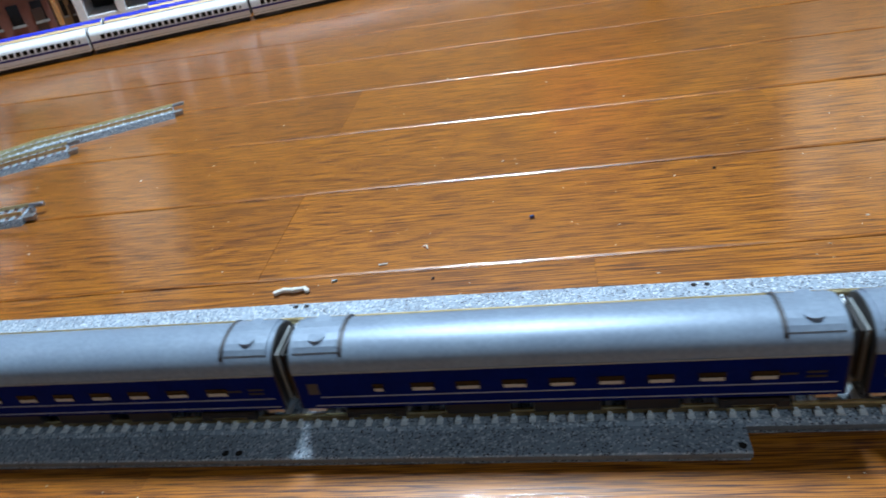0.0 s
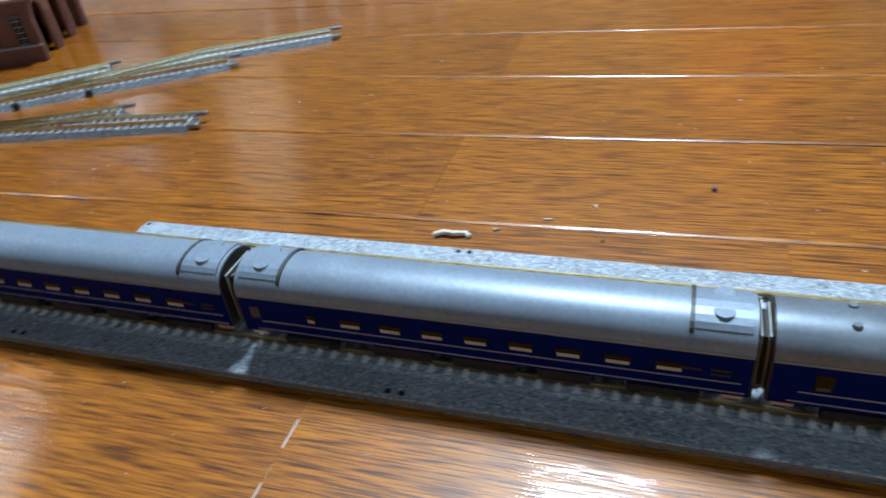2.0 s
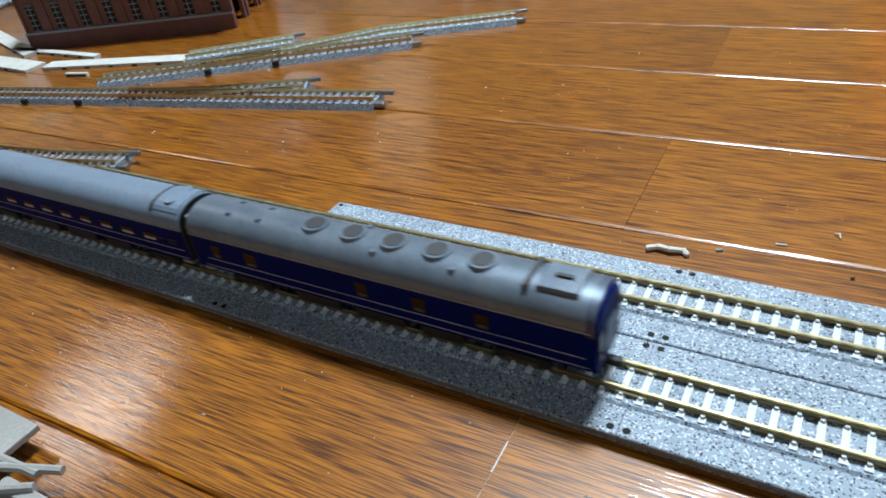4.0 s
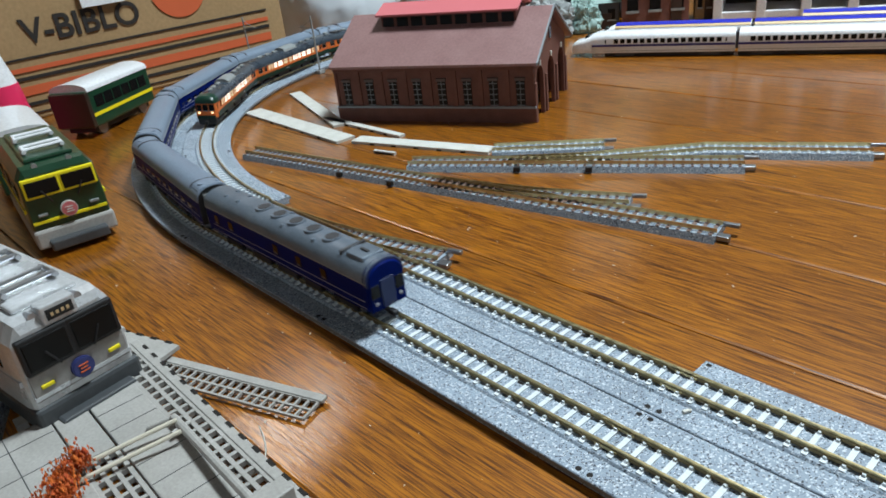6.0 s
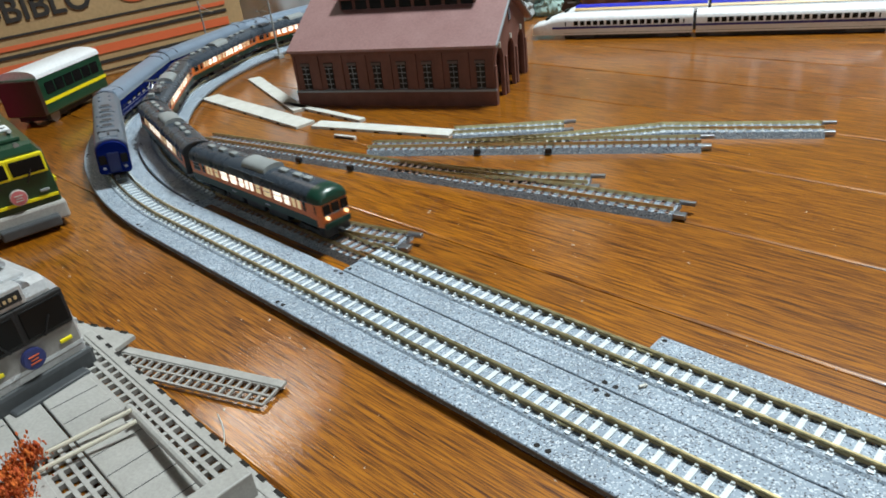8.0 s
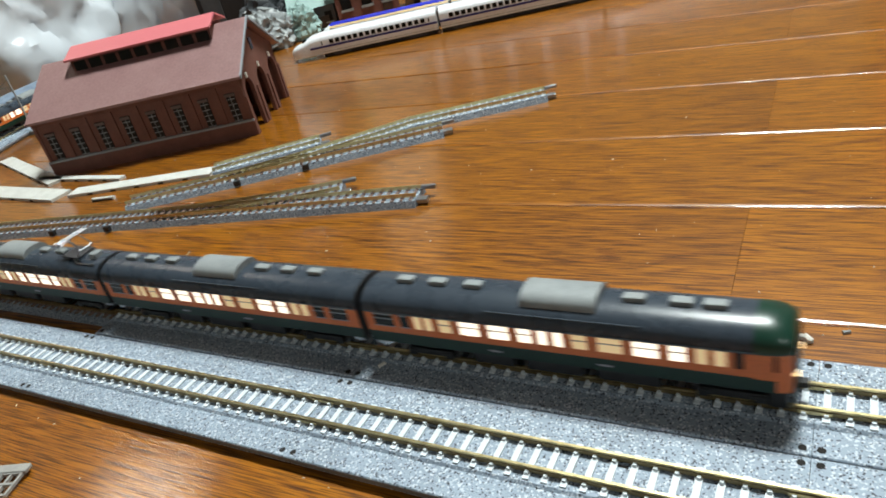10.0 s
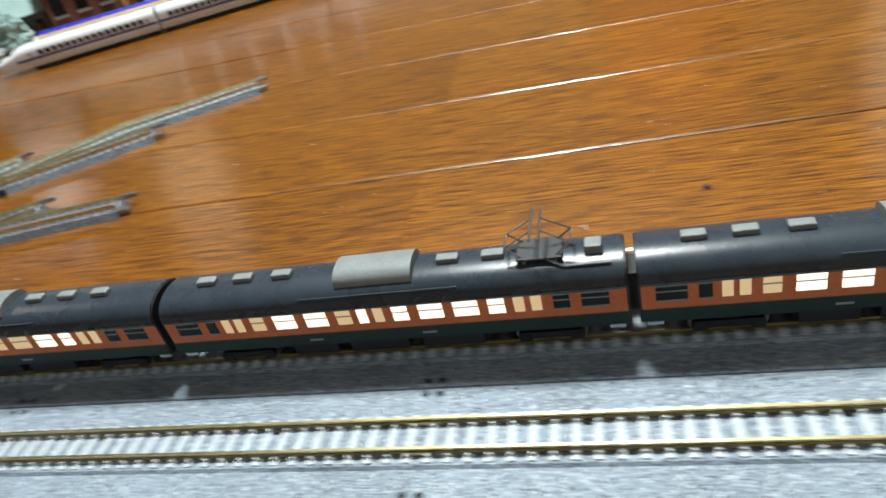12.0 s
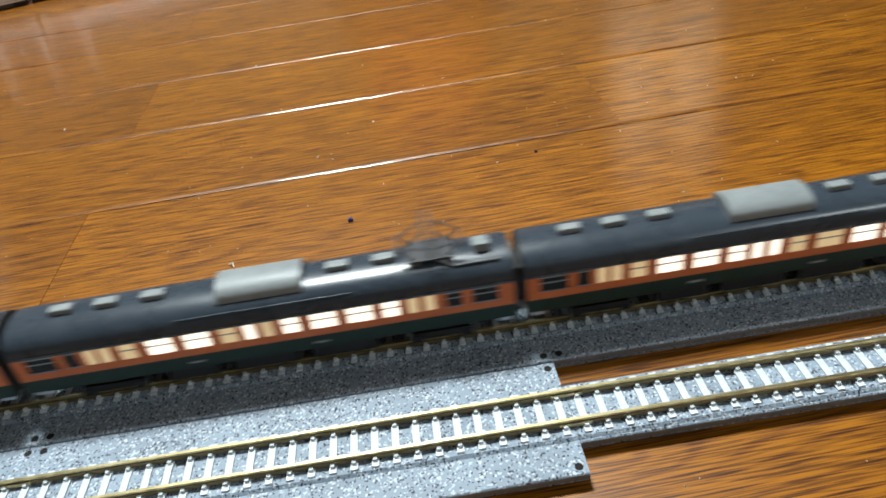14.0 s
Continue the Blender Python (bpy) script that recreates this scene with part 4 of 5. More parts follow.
ELECTRIC += [with_panto, copy_thing(ELECTRIC[1], pose(0, 0, 0)), copy_thing(with_panto, pose(0, 0, 0)), copy_thing(ELECTRIC[1], pose(0, 0, 0)), copy_thing(ELECTRIC[1], pose(0, 0, 0))]


def motions():
    times = [k * 0.25 for k in range(57)]
    for k, car in enumerate(BLUE_TRAIN):
        walk(car, [(t, car_pose(glide(TAIL, t) - 0.0715 - (0.1446 * k if k else 0), NEAR)) for t in times])
    for k, car in enumerate(ELECTRIC):
        walk(car, [(t, car_pose(glide(NOSE, t) - 0.0675 - 0.137 * k, FAR)) for t in times])


# ---- the engine shed ----
def engine_shed():
    t = thing("engine_shed", "dark brown brick engine shed with a maroon roof", "model building", pose(-0.389, 0.256, 0, 0, 0, 24.5))
    # local: x runs back along the long wall (negative), y into the depth
    L, D, H, R = 0.172, 0.096, 0.048, 0.0765
    part("long_wall", bx(-L, 0, 0, 0.003, 0, H), "brick", t)
    part("long_wall", bx(-L, 0, D - 0.003, D, 0, H), "brick", t)
    part("plinth", bx(-L - 0.001, 0.001, -0.0015, -0.0001, 0, 0.011), "brick", t)
    part("plinth_cap", bx(-L - 0.0012, 0.0012, -0.002, -0.0001, 0.0112, 0.0128), "window_bar", t)
    part("cornice", bx(-L - 0.0005, 0.0005, -0.0016, -0.0001, H - 0.007, H - 0.002, 0.0004), "brick", t)
    n = 8
    for k in range(n):
        x = -L + (k + 0.5) * L / n
        # near-black panes carry the shade of the window recesses
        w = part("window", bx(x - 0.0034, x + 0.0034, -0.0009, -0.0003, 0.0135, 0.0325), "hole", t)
        for j in range(5):
            z = 0.0135 + j * 0.0042
            part("glazing_bar", bx(x - 0.0032, x + 0.0032, -0.0012, -0.0009, z, z + 0.0005), "window_bar", w)
        part("glazing_bar", bx(x - 0.0002, x + 0.0002, -0.0012, -0.0009, 0.0135, 0.0325), "window_bar", w)
        part("lintel", bx(x - 0.0042, x + 0.0042, -0.0017, -0.0003, 0.0325, 0.035, 0.0004), "brick_trim", w)
    for k in range(n + 1):
        x = -L + k * L / n
        part("pilaster", bx(max(-L, x - 0.0022), min(0, x + 0.0022), -0.0014, -0.0001, 0.0129, H - 0.007), "brick", t)
    # gables with three arched doorways at the front end
    for end in (0, 1):
        x0, x1 = (-0.003, 0.0) if end else (-L, -L + 0.003)
        if not end:
            bm = loft(bmesh.new(), [[(x, 0.003, 0), (x, D - 0.003, 0), (x, D - 0.003, H), (x, D / 2, R - 0.004), (x, 0.003, H)] for x in (x0, x1)])
            part("gable", bm, "brick", t)
            continue
        cs = [D * (k + 0.5) / 3 for k in range(3)]
        w, spring = 0.0098, 0.030
        outline = []
        for c in cs:
            outline += [(c - w, 0)] + [(c - w * math.cos(math.pi * k / 10), spring + w * math.sin(math.pi * k / 10)) for k in range(11)] + [(c + w, 0)]
        pts = [(0.0, 0)] + outline + [(D, 0), (D, H), (D / 2, R - 0.004), (0.0, H)]
        bm = bmesh.new()
        fs = bm.faces.new([bm.verts.new((x1, y, z)) for y, z in pts])
        r = bmesh.ops.extrude_face_region(bm, geom=[fs])
        bmesh.ops.translate(bm, vec=(x0 - x1, 0, 0), verts=[v for v in r["geom"] if isinstance(v, bmesh.types.BMVert)])
        bmesh.ops.triangulate(bm, faces=bm.faces[:])
        part("gable", bm, "brick", t)
        for c in cs:
            part("keystone", bx(0.0001, 0.0012, c - 0.0015, c + 0.0015, spring + w, spring + w + 0.004, 0.0003), "card", t)
        for c in (0.0015, D / 3, 2 * D / 3, D - 0.0015):
            part("door_pier", bx(0.0001, 0.0013, c - 0.0022, c + 0.0022, 0, 0.03, 0.0004), "brick", t)
        part("gable_window", bx(0.0001, 0.0008, D / 2 - 0.0025, D / 2 + 0.0025, 0.054, 0.063), "glass_dark", t)
    # roof slopes with an overhang
    run = D / 2
    for s in (0, 1):
        y_of = (lambda y: y) if s == 0 else (lambda y: D - y)
        k = (R - H) / run
        pr = [(-0.006, H - 0.006 * k), (run, R), (run, R + 0.002), (-0.0065, H - 0.006 * k + 0.002)]
        part("roof_slope", loft(bmesh.new(), [[(x, y_of(y), z) for y, z in pr] for x in (-L - 0.0005, 0.004)]), "shed_roof", t)
        part("verge", loft(bmesh.new(), [[(x, y_of(y), z) for y, z in [(-0.0066, H - 0.0066 * k + 0.0006), (run, R + 0.0008), (run, R + 0.003), (-0.0066, H - 0.0066 * k + 0.003)]] for x in (0.0041, 0.0053)]), "window_bar", t)
    # raised ridge lantern with a pink roof
    a, b = -L + 0.033, -0.022
    lan = part("ridge_lantern", bx(a, b, run - 0.014, run + 0.014, R - 0.014, R + 0.0025), "brick", t)
    for k in range(9):
        x = a + (k + 0.5) * (b - a) / 9
        part("louvre", bx(x - 0.005, x + 0.005, run - 0.0146, run - 0.014, R - 0.007, R + 0.0005), "glass_dark", lan)
    for s in (-1, 1):
        part("lantern_roof", loft(bmesh.new(), [[(x, run + s * y, z) for y, z in [(0.0, R + 0.009), (0.0185, R + 0.002), (0.0185, R + 0.0035), (0.0, R + 0.0107)]] for x in (a - 0.003, b + 0.003)]), "pink", t, "pink-red lantern roof")
    return t


engine_shed()


# ---- the white bullet train standing behind ----
def bullet_car(label, length=0.156, nose=False, stripe="navy", roof="white"):
    t = thing("bullet_train_car", label, "model train car", group="standing bullet trains")
    half, low, side, top = 0.0112, 0.0045, 0.0175, 0.0242
    h = length / 2
    front = -h + 0.034 if nose else -h
    prof = arch(half, low, side, top, 12, 0.03)
    rings = []
    if nose:
        for f, w, z in ((0.0, 0.5, 0.28), (0.03, 0.7, 0.44), (0.14, 0.86, 0.58), (0.42, 0.93, 0.72), (0.7, 0.98, 0.93), (1.0, 1.0, 1.0)):
            rings.append([(-h + f * 0.034, y * w, low + (zz - low) * z) for y, zz in prof])
    else:
        rings.append([(-h, y, z) for y, z in prof])
    rings.append([(h, y, z) for y, z in prof])
    part("body", loft(bmesh.new(), rings), "white", t, smooth=True)
    if roof != "white":
        for name, mat, low_z, grow in (("gold_band", "cream", top - 0.0044, 0.0002), ("roof_band", roof, top - 0.002, 0.0004)):
            cap = [(y, z + grow) for y, z in arch(half + grow, side, side, top, 24, 0.03)[2:] if z > low_z]
            part(name, extruded(cap, front - (0.008 if nose else 0), h - 0.0004), mat, t)
    flat(t, "stripe", stripe, front - (0.012 if nose else 0), h, half + 0.0001, 0.0106, 0.0126)
    flat(t, "skirt_line", "unit", front, h, half + 0.0001, 0.0062, 0.0066)
    count = 16 if nose else 22
    for k in range(count):
        x = front + 0.012 + (h - 0.014 - front - 0.012) * k / (count - 1)
        flat(t, "window", "glass_dark", x - 0.0021, x + 0.0021, half + 0.0001, 0.0137, 0.0179)
    flat(t, "door_window", "glass_dark", h - 0.0085, h - 0.0072, half + 0.0001, 0.0136, 0.0172)
    if nose:
        flat(t, "door_window", "glass_dark", front + 0.001, front + 0.0022, half + 0.0001, 0.0136, 0.0172)
        part("windscreen", bx(-h + 0.0135, -h + 0.0195, -0.0058, 0.0058, 0.0172, 0.0205, 0.0012), "glass_dark", t)
    part("underframe", bx(front, h - 0.002, -0.0085, 0.0085, 0.0006, 0.0045), "black", t)
    for x in (front + 0.02, h - 0.022):
        bm = bmesh.new()
        for y in (-0.009, 0.009):
            box(bm, x - 0.009, x + 0.009, y - 0.0008, y + 0.0008, 0.0006, 0.0046, 0.0004)
        part("bogie", bm, "dark", t)
    part("gangway", bx(h, h + 0.0025, -0.006, 0.006, 0.006, 0.021, 0.0005), "dark", t)
    return t


def bullet_trains():
    yaw = 21.8
    c, s = math.cos(radians(yaw)), math.sin(radians(yaw))

    def at(d, off, turn=0.0):
        return pose(-0.502 + c * d - s * off, 0.446 + s * d + c * off, 0, 0, 0, yaw + turn)
    head = bullet_car("white bullet train leading car with a navy stripe", nose=True)
    head.matrix_basis = at(0.078, 0.008)
    mid = bullet_car("white bullet train car with a navy stripe")
    mid.matrix_basis = at(0.237, 0.008)
    for k in range(2, 6):
        copy_thing(mid, at(0.078 + 0.159 * k, 0.008))
    head = bullet_car("white bullet train nose car with blue and gold bands", nose=True, stripe="royal", roof="royal")
    head.matrix_basis = at(0.088, 0.047)
    mid = bullet_car("white bullet train car with blue and gold bands", stripe="royal", roof="royal")
    mid.matrix_basis = at(0.247, 0.047)
    for k in range(2, 6):
        copy_thing(mid, at(0.088 + 0.159 * k, 0.047))
    for k in range(5):
        copy_thing(mid, at(0.288 + 0.159 * k, 0.084))


bullet_trains()


# ---- box, bag and other things behind ----
def cardboard_box():
    t = thing("cardboard_box", "large brown corrugated box with orange and black bands", "cardboard box", pose(-0.872, -0.25, 0))
    w, hgt = 0.585, 0.21
    part("carton", bx(-0.4, 0, 0, w, 0, hgt, 0.002), "card_brown", t)
    for z0, z1, mat in ((0.006, 0.0075, "ink"), (0.0145, 0.018, "ink"), (0.025, 0.034, "red_ink"), (0.040, 0.0435, "ink"), (0.048, 0.0525, "red_ink"), (0.060, 0.062, "ink")):
        part("printed_band", bx(0.0005, 0.0012, 0.0, w - 0.022, z0, z1), mat, t)
    part("printed_dot", rod(bmesh.new(), (0.0004, 0.458, 0.104), (0.0013, 0.458, 0.104), 0.033, 40), "red_ink", t)
    cu = bpy.data.curves.new("printed_word", "FONT")
    cu.body, cu.size, cu.extrude, cu.align_x = "V-BIBLO", 0.0335, 0.0003, "RIGHT"
    cu.offset = 0.0006
    cu.materials.append(M["ink"])
    word = new("printed_word", cu)
    word.parent = t
    word.matrix_basis = pose(0.0012, 0.409, 0.0745, 90, 0, 90)
    return t


cardboard_box()
sheet = tagged(part("paper_sheet", bx(-0.866, -0.8655, 0.10, 0.145, 0.099, 0.21), "white"), "white paper sheet propped against the carton", "paper")


def catenary_mast(x, y, yaw):
    t = thing("catenary_mast", "thin grey model catenary mast with a bracket", "model mast", pose(x, y, 0, 0, 0, yaw), group="catenary masts")
    part("foot", bx(-0.004, 0.004, -0.004, 0.004, 0, 0.004, 0.0006), "unit", t)
    part("pole", rod(bmesh.new(), (0, 0, 0.004), (0, 0, 0.062), 0.0011, 10, 0.0009), "unit", t)
    part("bracket", rod(bmesh.new(), (0, 0, 0.05), (-0.022, 0, 0.05), 0.0005, 6), "unit", t)
    part("stay", rod(bmesh.new(), (0, 0, 0.058), (-0.018, 0, 0.05), 0.0004, 6), "unit", t)


catenary_mast(-0.729, 0.286, 10)
catenary_mast(-0.838, 0.262, 190)


def crumpled(name, label, m, sx, sy, sz, seed, mat="bag", cat="plastic bag"):
    """Crushed sheet material: a sagging body with sharp folds, and its gathered neck."""
    t = thing(name, label, cat, m)
    rng = random.Random(seed)
    bm = bmesh.new()
    bmesh.ops.create_icosphere(bm, subdivisions=5, radius=1)
    fold = 0.4 if mat == "bag" else 1.0
    off = Vector((rng.random() * 9, rng.random() * 9, rng.random() * 9))
    for v in bm.verts:
        n = v.co.normalized()
        k = 1 + 0.28 * noise.noise(n * 1.6 + off) - fold * (0.34 * abs(noise.noise(n * 3.0 + off)) + 0.2 * abs(noise.noise(n * 6.5 + off)))
        v.co = Vector((n.x * sx * k, n.y * sy * k, max(0.0, n.z * k * 0.9 + 0.5) * sz))
    part("sheet_body", bm, mat, t, smooth=True)
    bm = bmesh.new()
    rod(bm, (0, 0, sz * 1.0), (sx * 0.1, 0, sz * 1.32), sx * 0.1, 9, sx * 0.24)
    part("gathered_neck", bm, mat, t)
    return t


crumpled("plastic_bag", "crumpled white translucent plastic bag on the floor", pose(-0.95, 0.46, 0), 0.10, 0.12, 0.15, 3)
crumpled("plastic_bag", "large white plastic bag bunched up behind the shed", pose(-0.87, 0.70, 0, 0, 0, 30), 0.15, 0.15, 0.22, 8)
crumpled("crushed_paper", "crushed grey-green paper beside the shed", pose(-0.60, 0.53, 0, 0, 0, 30), 0.035, 0.03, 0.035, 5, "unit", "crushed paper")
crumpled("crushed_paper", "crushed pale teal paper behind the bullet train", pose(-0.572, 0.562, 0, 0, 0, 10), 0.022, 0.02, 0.03, 6, "teal", "crushed paper")
crumpled("crushed_paper", "crushed dark wrapping beside the shed", pose(-0.63, 0.575, 0, 0, 0, 60), 0.04, 0.03, 0.05, 7, "toy_dark", "crushed paper")


def toy_building(label, x, y, w, d, h, wall, roof, yaw=26.5):
    t = thing("model_house", label, "model building", pose(x, y, 0, 0, 0, yaw), group="small model houses")
    part("wall", bx(-w / 2, w / 2, -d / 2, d / 2, 0, h), wall, t)
    part("roof", loft(bmesh.new(), [[(xx, yy, zz) for yy, zz in ((-d / 2 - 0.005, h), (d / 2 + 0.005, h), (0, h + 0.022))] for xx in (-w / 2 - 0.005, w / 2 + 0.005)]), roof, t)
    for k in range(3):
        xx = -w / 2 + (k + 0.5) * w / 3
        win = part("window", bx(xx - w / 12, xx + w / 12, -d / 2 - 0.001, -d / 2 - 0.0002, h * 0.35, h * 0.75), "glass_dark", t)
        part("window_sill", bx(xx - w / 10, xx + w / 10, -d / 2 - 0.002, -d / 2 - 0.0002, h * 0.3, h * 0.35), "unit", win)
    part("door", bx(w / 2 - 0.02, w / 2 - 0.008, -d / 2 - 0.0016, -d / 2 - 0.0002, 0, h * 0.6), "maroon", t)
    return t


for spec in (("model house with a pale teal roof behind the trains", -0.577, 0.595, 0.05, 0.04, 0.030, "toy_dark", "teal", 33),
             ("brown timber model house behind the trains", -0.520, 0.628, 0.075, 0.045, 0.055, "brick", "card_brown", 33),
             ("weathered tan model house behind the trains", -0.474, 0.668, 0.03, 0.03, 0.045, "card_brown", "teal", 33)):
    toy_building(*spec)


def dark_crate():
    t = thing("dark_crate", "dark crate with yellow knobs behind the shed", "crate", pose(-0.665, 0.66, 0, 0, 0, 28))
    part("crate_body", bx(-0.11, 0.1, -0.05, 0.05, 0, 0.125, 0.003), "black", t)
    for k, (x, y) in enumerate(((-0.06, -0.03), (0.0, -0.035), (0.065, -0.03), (0.03, 0.02))):
        part("knob", rod(bmesh.new(), (x, y, 0.125), (x, y, 0.14 + 0.004 * k), 0.008, 12, 0.006), "yellow", t)
    for x in (-0.09, -0.03, 0.03, 0.08):
        part("slat", bx(x - 0.012, x + 0.012, -0.052, -0.0502, 0.01, 0.118), "toy_dark", t)


dark_crate()


def rack():
    t = thing("white_rack", "white slotted rack with dark openings", "storage rack", pose(-0.447, 0.64, 0, 0, 0, 24))
    for z in (0.004, 0.047, 0.098):
        part("shelf", bx(0, 0.2225, 0, 0.06, z, z + 0.008, 0.001), "white", t)
    for k in range(6):
        x = k * 0.0445
        part("post", bx(x - 0.005, x + 0.005, -0.002, 0.058, 0, 0.108, 0.001), "white", t)
    part("back_panel", bx(-0.005, 0.2275, 0.061, 0.064, 0, 0.108), "black", t)


rack()


# ---- larger toy locomotives ----
def toy_loco(name, label, m, paint, trim, badge, length, roof):
    """Pull-back style engine: rounded box body, raked windscreens, roof gear."""
    t = thing(name, label, "toy locomotive", m)
    w, z0, z1 = 0.019, 0.006, 0.046
    sect = lambda k, top: [(-w * k, z0 + 0.006), (w * k, z0 + 0.006), (w * k, 0.024), (w * k * 0.96, top - 0.006), (w * k * 0.78, top), (-w * k * 0.78, top), (-w * k * 0.96, top - 0.006), (-w * k, 0.024)]
    rings = [[(x, y, z) for y, z in sect(k, top)] for x, k, top in ((-length, 1, z1), (-0.006, 1, z1), (-0.0015, 0.97, z1 - 0.001), (0.0, 0.93, z1 - 0.004))]
    part("body", loft(bmesh.new(), rings), paint, t)
    part("skirt", bx(-length, 0.0015, -w - 0.0005, w + 0.0005, 0.004, z0 + 0.008, 0.0015), "toy_dark" if trim == "toy_silver" else "grey_plastic", t)
    f = 0.0002
    lo = 0.0285 if trim == "toy_silver" else 0.0318
    for s in (-1, 1):
        a, b = sorted((s * 0.0010, s * 0.0158))
        fr = part("windscreen_frame", bx(f - 0.001, f + 0.0016, a - 0.0012, b + 0.0012, lo - 0.0013, 0.0408, 0.0006), "black" if trim == "toy_silver" else trim, t)
        part("windscreen", bx(f, f + 0.002, a, b, lo, 0.0392, 0.0004), "glass_dark", fr)
        part("wiper", rod(bmesh.new(), (f + 0.0022, s * 0.006, 0.0275), (f + 0.0022, s * 0.0095, 0.034), 0.0004, 6), "black", fr)
        a, b = sorted((s * 0.010, s * 0.0145))
        part("front_lamp", bx(f, f + 0.0012, a, b, 0.0208, 0.0222, 0.0003), "yellow" if trim != "yellow" else "unit", t)
        for x in (-0.018, -0.045, -0.07):
            a, b = sorted((s * (w + 0.0001), s * (w - 0.001)))
            part("side_window", bx(x - 0.005, x + 0.005, a, b, 0.028, 0.036), "glass_dark", t)
        a, b = sorted((s * (w - 0.0008), s * (w + 0.0004)))
        part("side_band", bx(-length, -0.002, a, b, 0.0235, 0.0255), trim, t)
    part("front_band", bx(f - 0.0006, f + 0.0007, -w * 0.93, w * 0.93, 0.0172, 0.0186), trim, t)
    if trim == "toy_silver":
        part("front_panel", bx(f - 0.0006, f + 0.0005, -w * 0.9, w * 0.9, 0.0165, 0.0268, 0.0003), "beige", t)
    ring = part("front_badge", rod(bmesh.new(), (f, 0, 0.0215), (f + 0.0018, 0, 0.0215), 0.004, 24), "card" if badge == "badge" else badge, t)
    part("badge_face", rod(bmesh.new(), (f + 0.0017, 0, 0.0215), (f + 0.0021, 0, 0.0215), 0.0036, 24), badge, ring)
    for k in range(3):
        part("badge_bar", bx(f + 0.002, f + 0.0024, -0.0018 + 0.0005 * (k % 2), 0.0018 - 0.0005 * (k % 2), 0.0199 + k * 0.0013, 0.0203 + k * 0.0013), "red_ink" if badge == "badge_blue" else "card", ring)
    part("front_step", bx(f, f + 0.006, -0.014, 0.014, 0.003, 0.0085, 0.001), "toy_dark", t)
    top = part("roof_panel", bx(-length + 0.004, -0.008, -0.0115, 0.0115, z1, z1 + 0.002, 0.0008), roof, t)
    for x in (-0.022, -0.052):
        bm = bmesh.new()
        for y in (-0.009, 0.009):
            rod(bm, (x - 0.006, y, z1 + 0.004), (x + 0.006, y, z1 + 0.004), 0.0011, 8)
        for d in (-0.004, 0.004):
            rod(bm, (x + d, -0.0095, z1 + 0.0045), (x + d, 0.0095, z1 + 0.0045), 0.001, 8)
        for y in (-0.009, 0.009):
            rod(bm, (x, y, z1 + 0.001), (x, y, z1 + 0.004), 0.0012, 8)
        part("roof_pantograph", bm, "white" if paint == "toy_green" else "steel", top)
    for y in (-0.008, 0.008):
        part("roof_lamp", rod(bmesh.new(), (-0.006, y, z1 - 0.001), (-0.0015, y, z1 - 0.0005), 0.0014, 12), "steel", t)
    if paint == "toy_silver":
        sb = part("sign_box", bx(-0.006, 0.0008, -0.006, 0.006, z1 - 0.005, z1 + 0.0022, 0.0006), paint, t)
        part("sign_panel", bx(0.0006, 0.0013, -0.0045, 0.0045, z1 - 0.0032, z1 + 0.0006), "black", sb)
        for k in range(4):
            part("sign_mark", bx(0.0012, 0.0016, -0.0032 + k * 0.0018, -0.0023 + k * 0.0018, z1 - 0.0019, z1 - 0.0007), "cream", sb)
    for x in (-0.016, -0.034, -0.064, -length + 0.014):
        for s in (-1, 1):
            part("wheel", rod(bmesh.new(), (x, s * 0.013, 0.0065), (x, s * 0.016, 0.0065), 0.0065, 18), "black", t)
    return t


toy_loco("toy_locomotive", "silver toy electric locomotive with a blue round badge", pose(-0.299, -0.106, 0.0, 0, 0, 10) @ Matrix.Scale(1.04, 4), "toy_silver", "toy_silver", "badge_blue", 0.11, "toy_silver")
toy_loco("toy_locomotive", "dark green toy locomotive with yellow windscreens and rose badge", pose(-0.476, -0.056, 0.0, 0, 0, -6) @ Matrix.Scale(1.14, 4), "toy_green", "yellow", "badge", 0.085, "toy_green")


def toy_coach(label, m, length, roof):
    t = thing("toy_coach", label, "toy train car", m)
    w, z1 = 0.019, 0.042
    part("body", bx(-length / 2, length / 2, -w, w, 0.009, z1, 0.0015), "toy_green", t)
    part("end_panel", bx(-length / 2 - 0.0008, -length / 2 + 0.004, -w - 0.0003, w + 0.0003, 0.01, z1 - 0.001, 0.0006), "maroon", t)
    part("roof", extruded([(y, z) for y, z in arch(w + 0.0004, z1 - 0.001, z1, z1 + 0.007, 12)], -length / 2 + 0.003, length / 2), roof, t)
    flat(t, "side_band", "yellow", -length / 2 + 0.004, length / 2, w + 0.0002, 0.0185, 0.0215)
    for k in range(6):
        x = -length / 2 + 0.016 + k * (length - 0.03) / 5
        flat(t, "window", "glass_dark", x - 0.006, x + 0.006, w + 0.0002, 0.026, 0.036)
    part("underframe", bx(-length / 2 + 0.006, length / 2 - 0.006, -0.014, 0.014, 0.004, 0.009), "black", t)
    for x in (-length / 3, length / 3):
        for s in (-1, 1):
            part("wheel", rod(bmesh.new(), (x, s * 0.011, 0.0065), (x, s * 0.0145, 0.0065), 0.0065, 18), "metal", t)
    return t


toy_coach("dark green toy coach with white roof and yellow band", pose(-0.764, 0.065, 0, 0, 0, 126), 0.098, "white")
toy_coach("green toy coach with a white roof", pose(-0.632, -0.043, 0, 0, 0, -6) @ Matrix.Scale(1.1, 4), 0.085, "white")


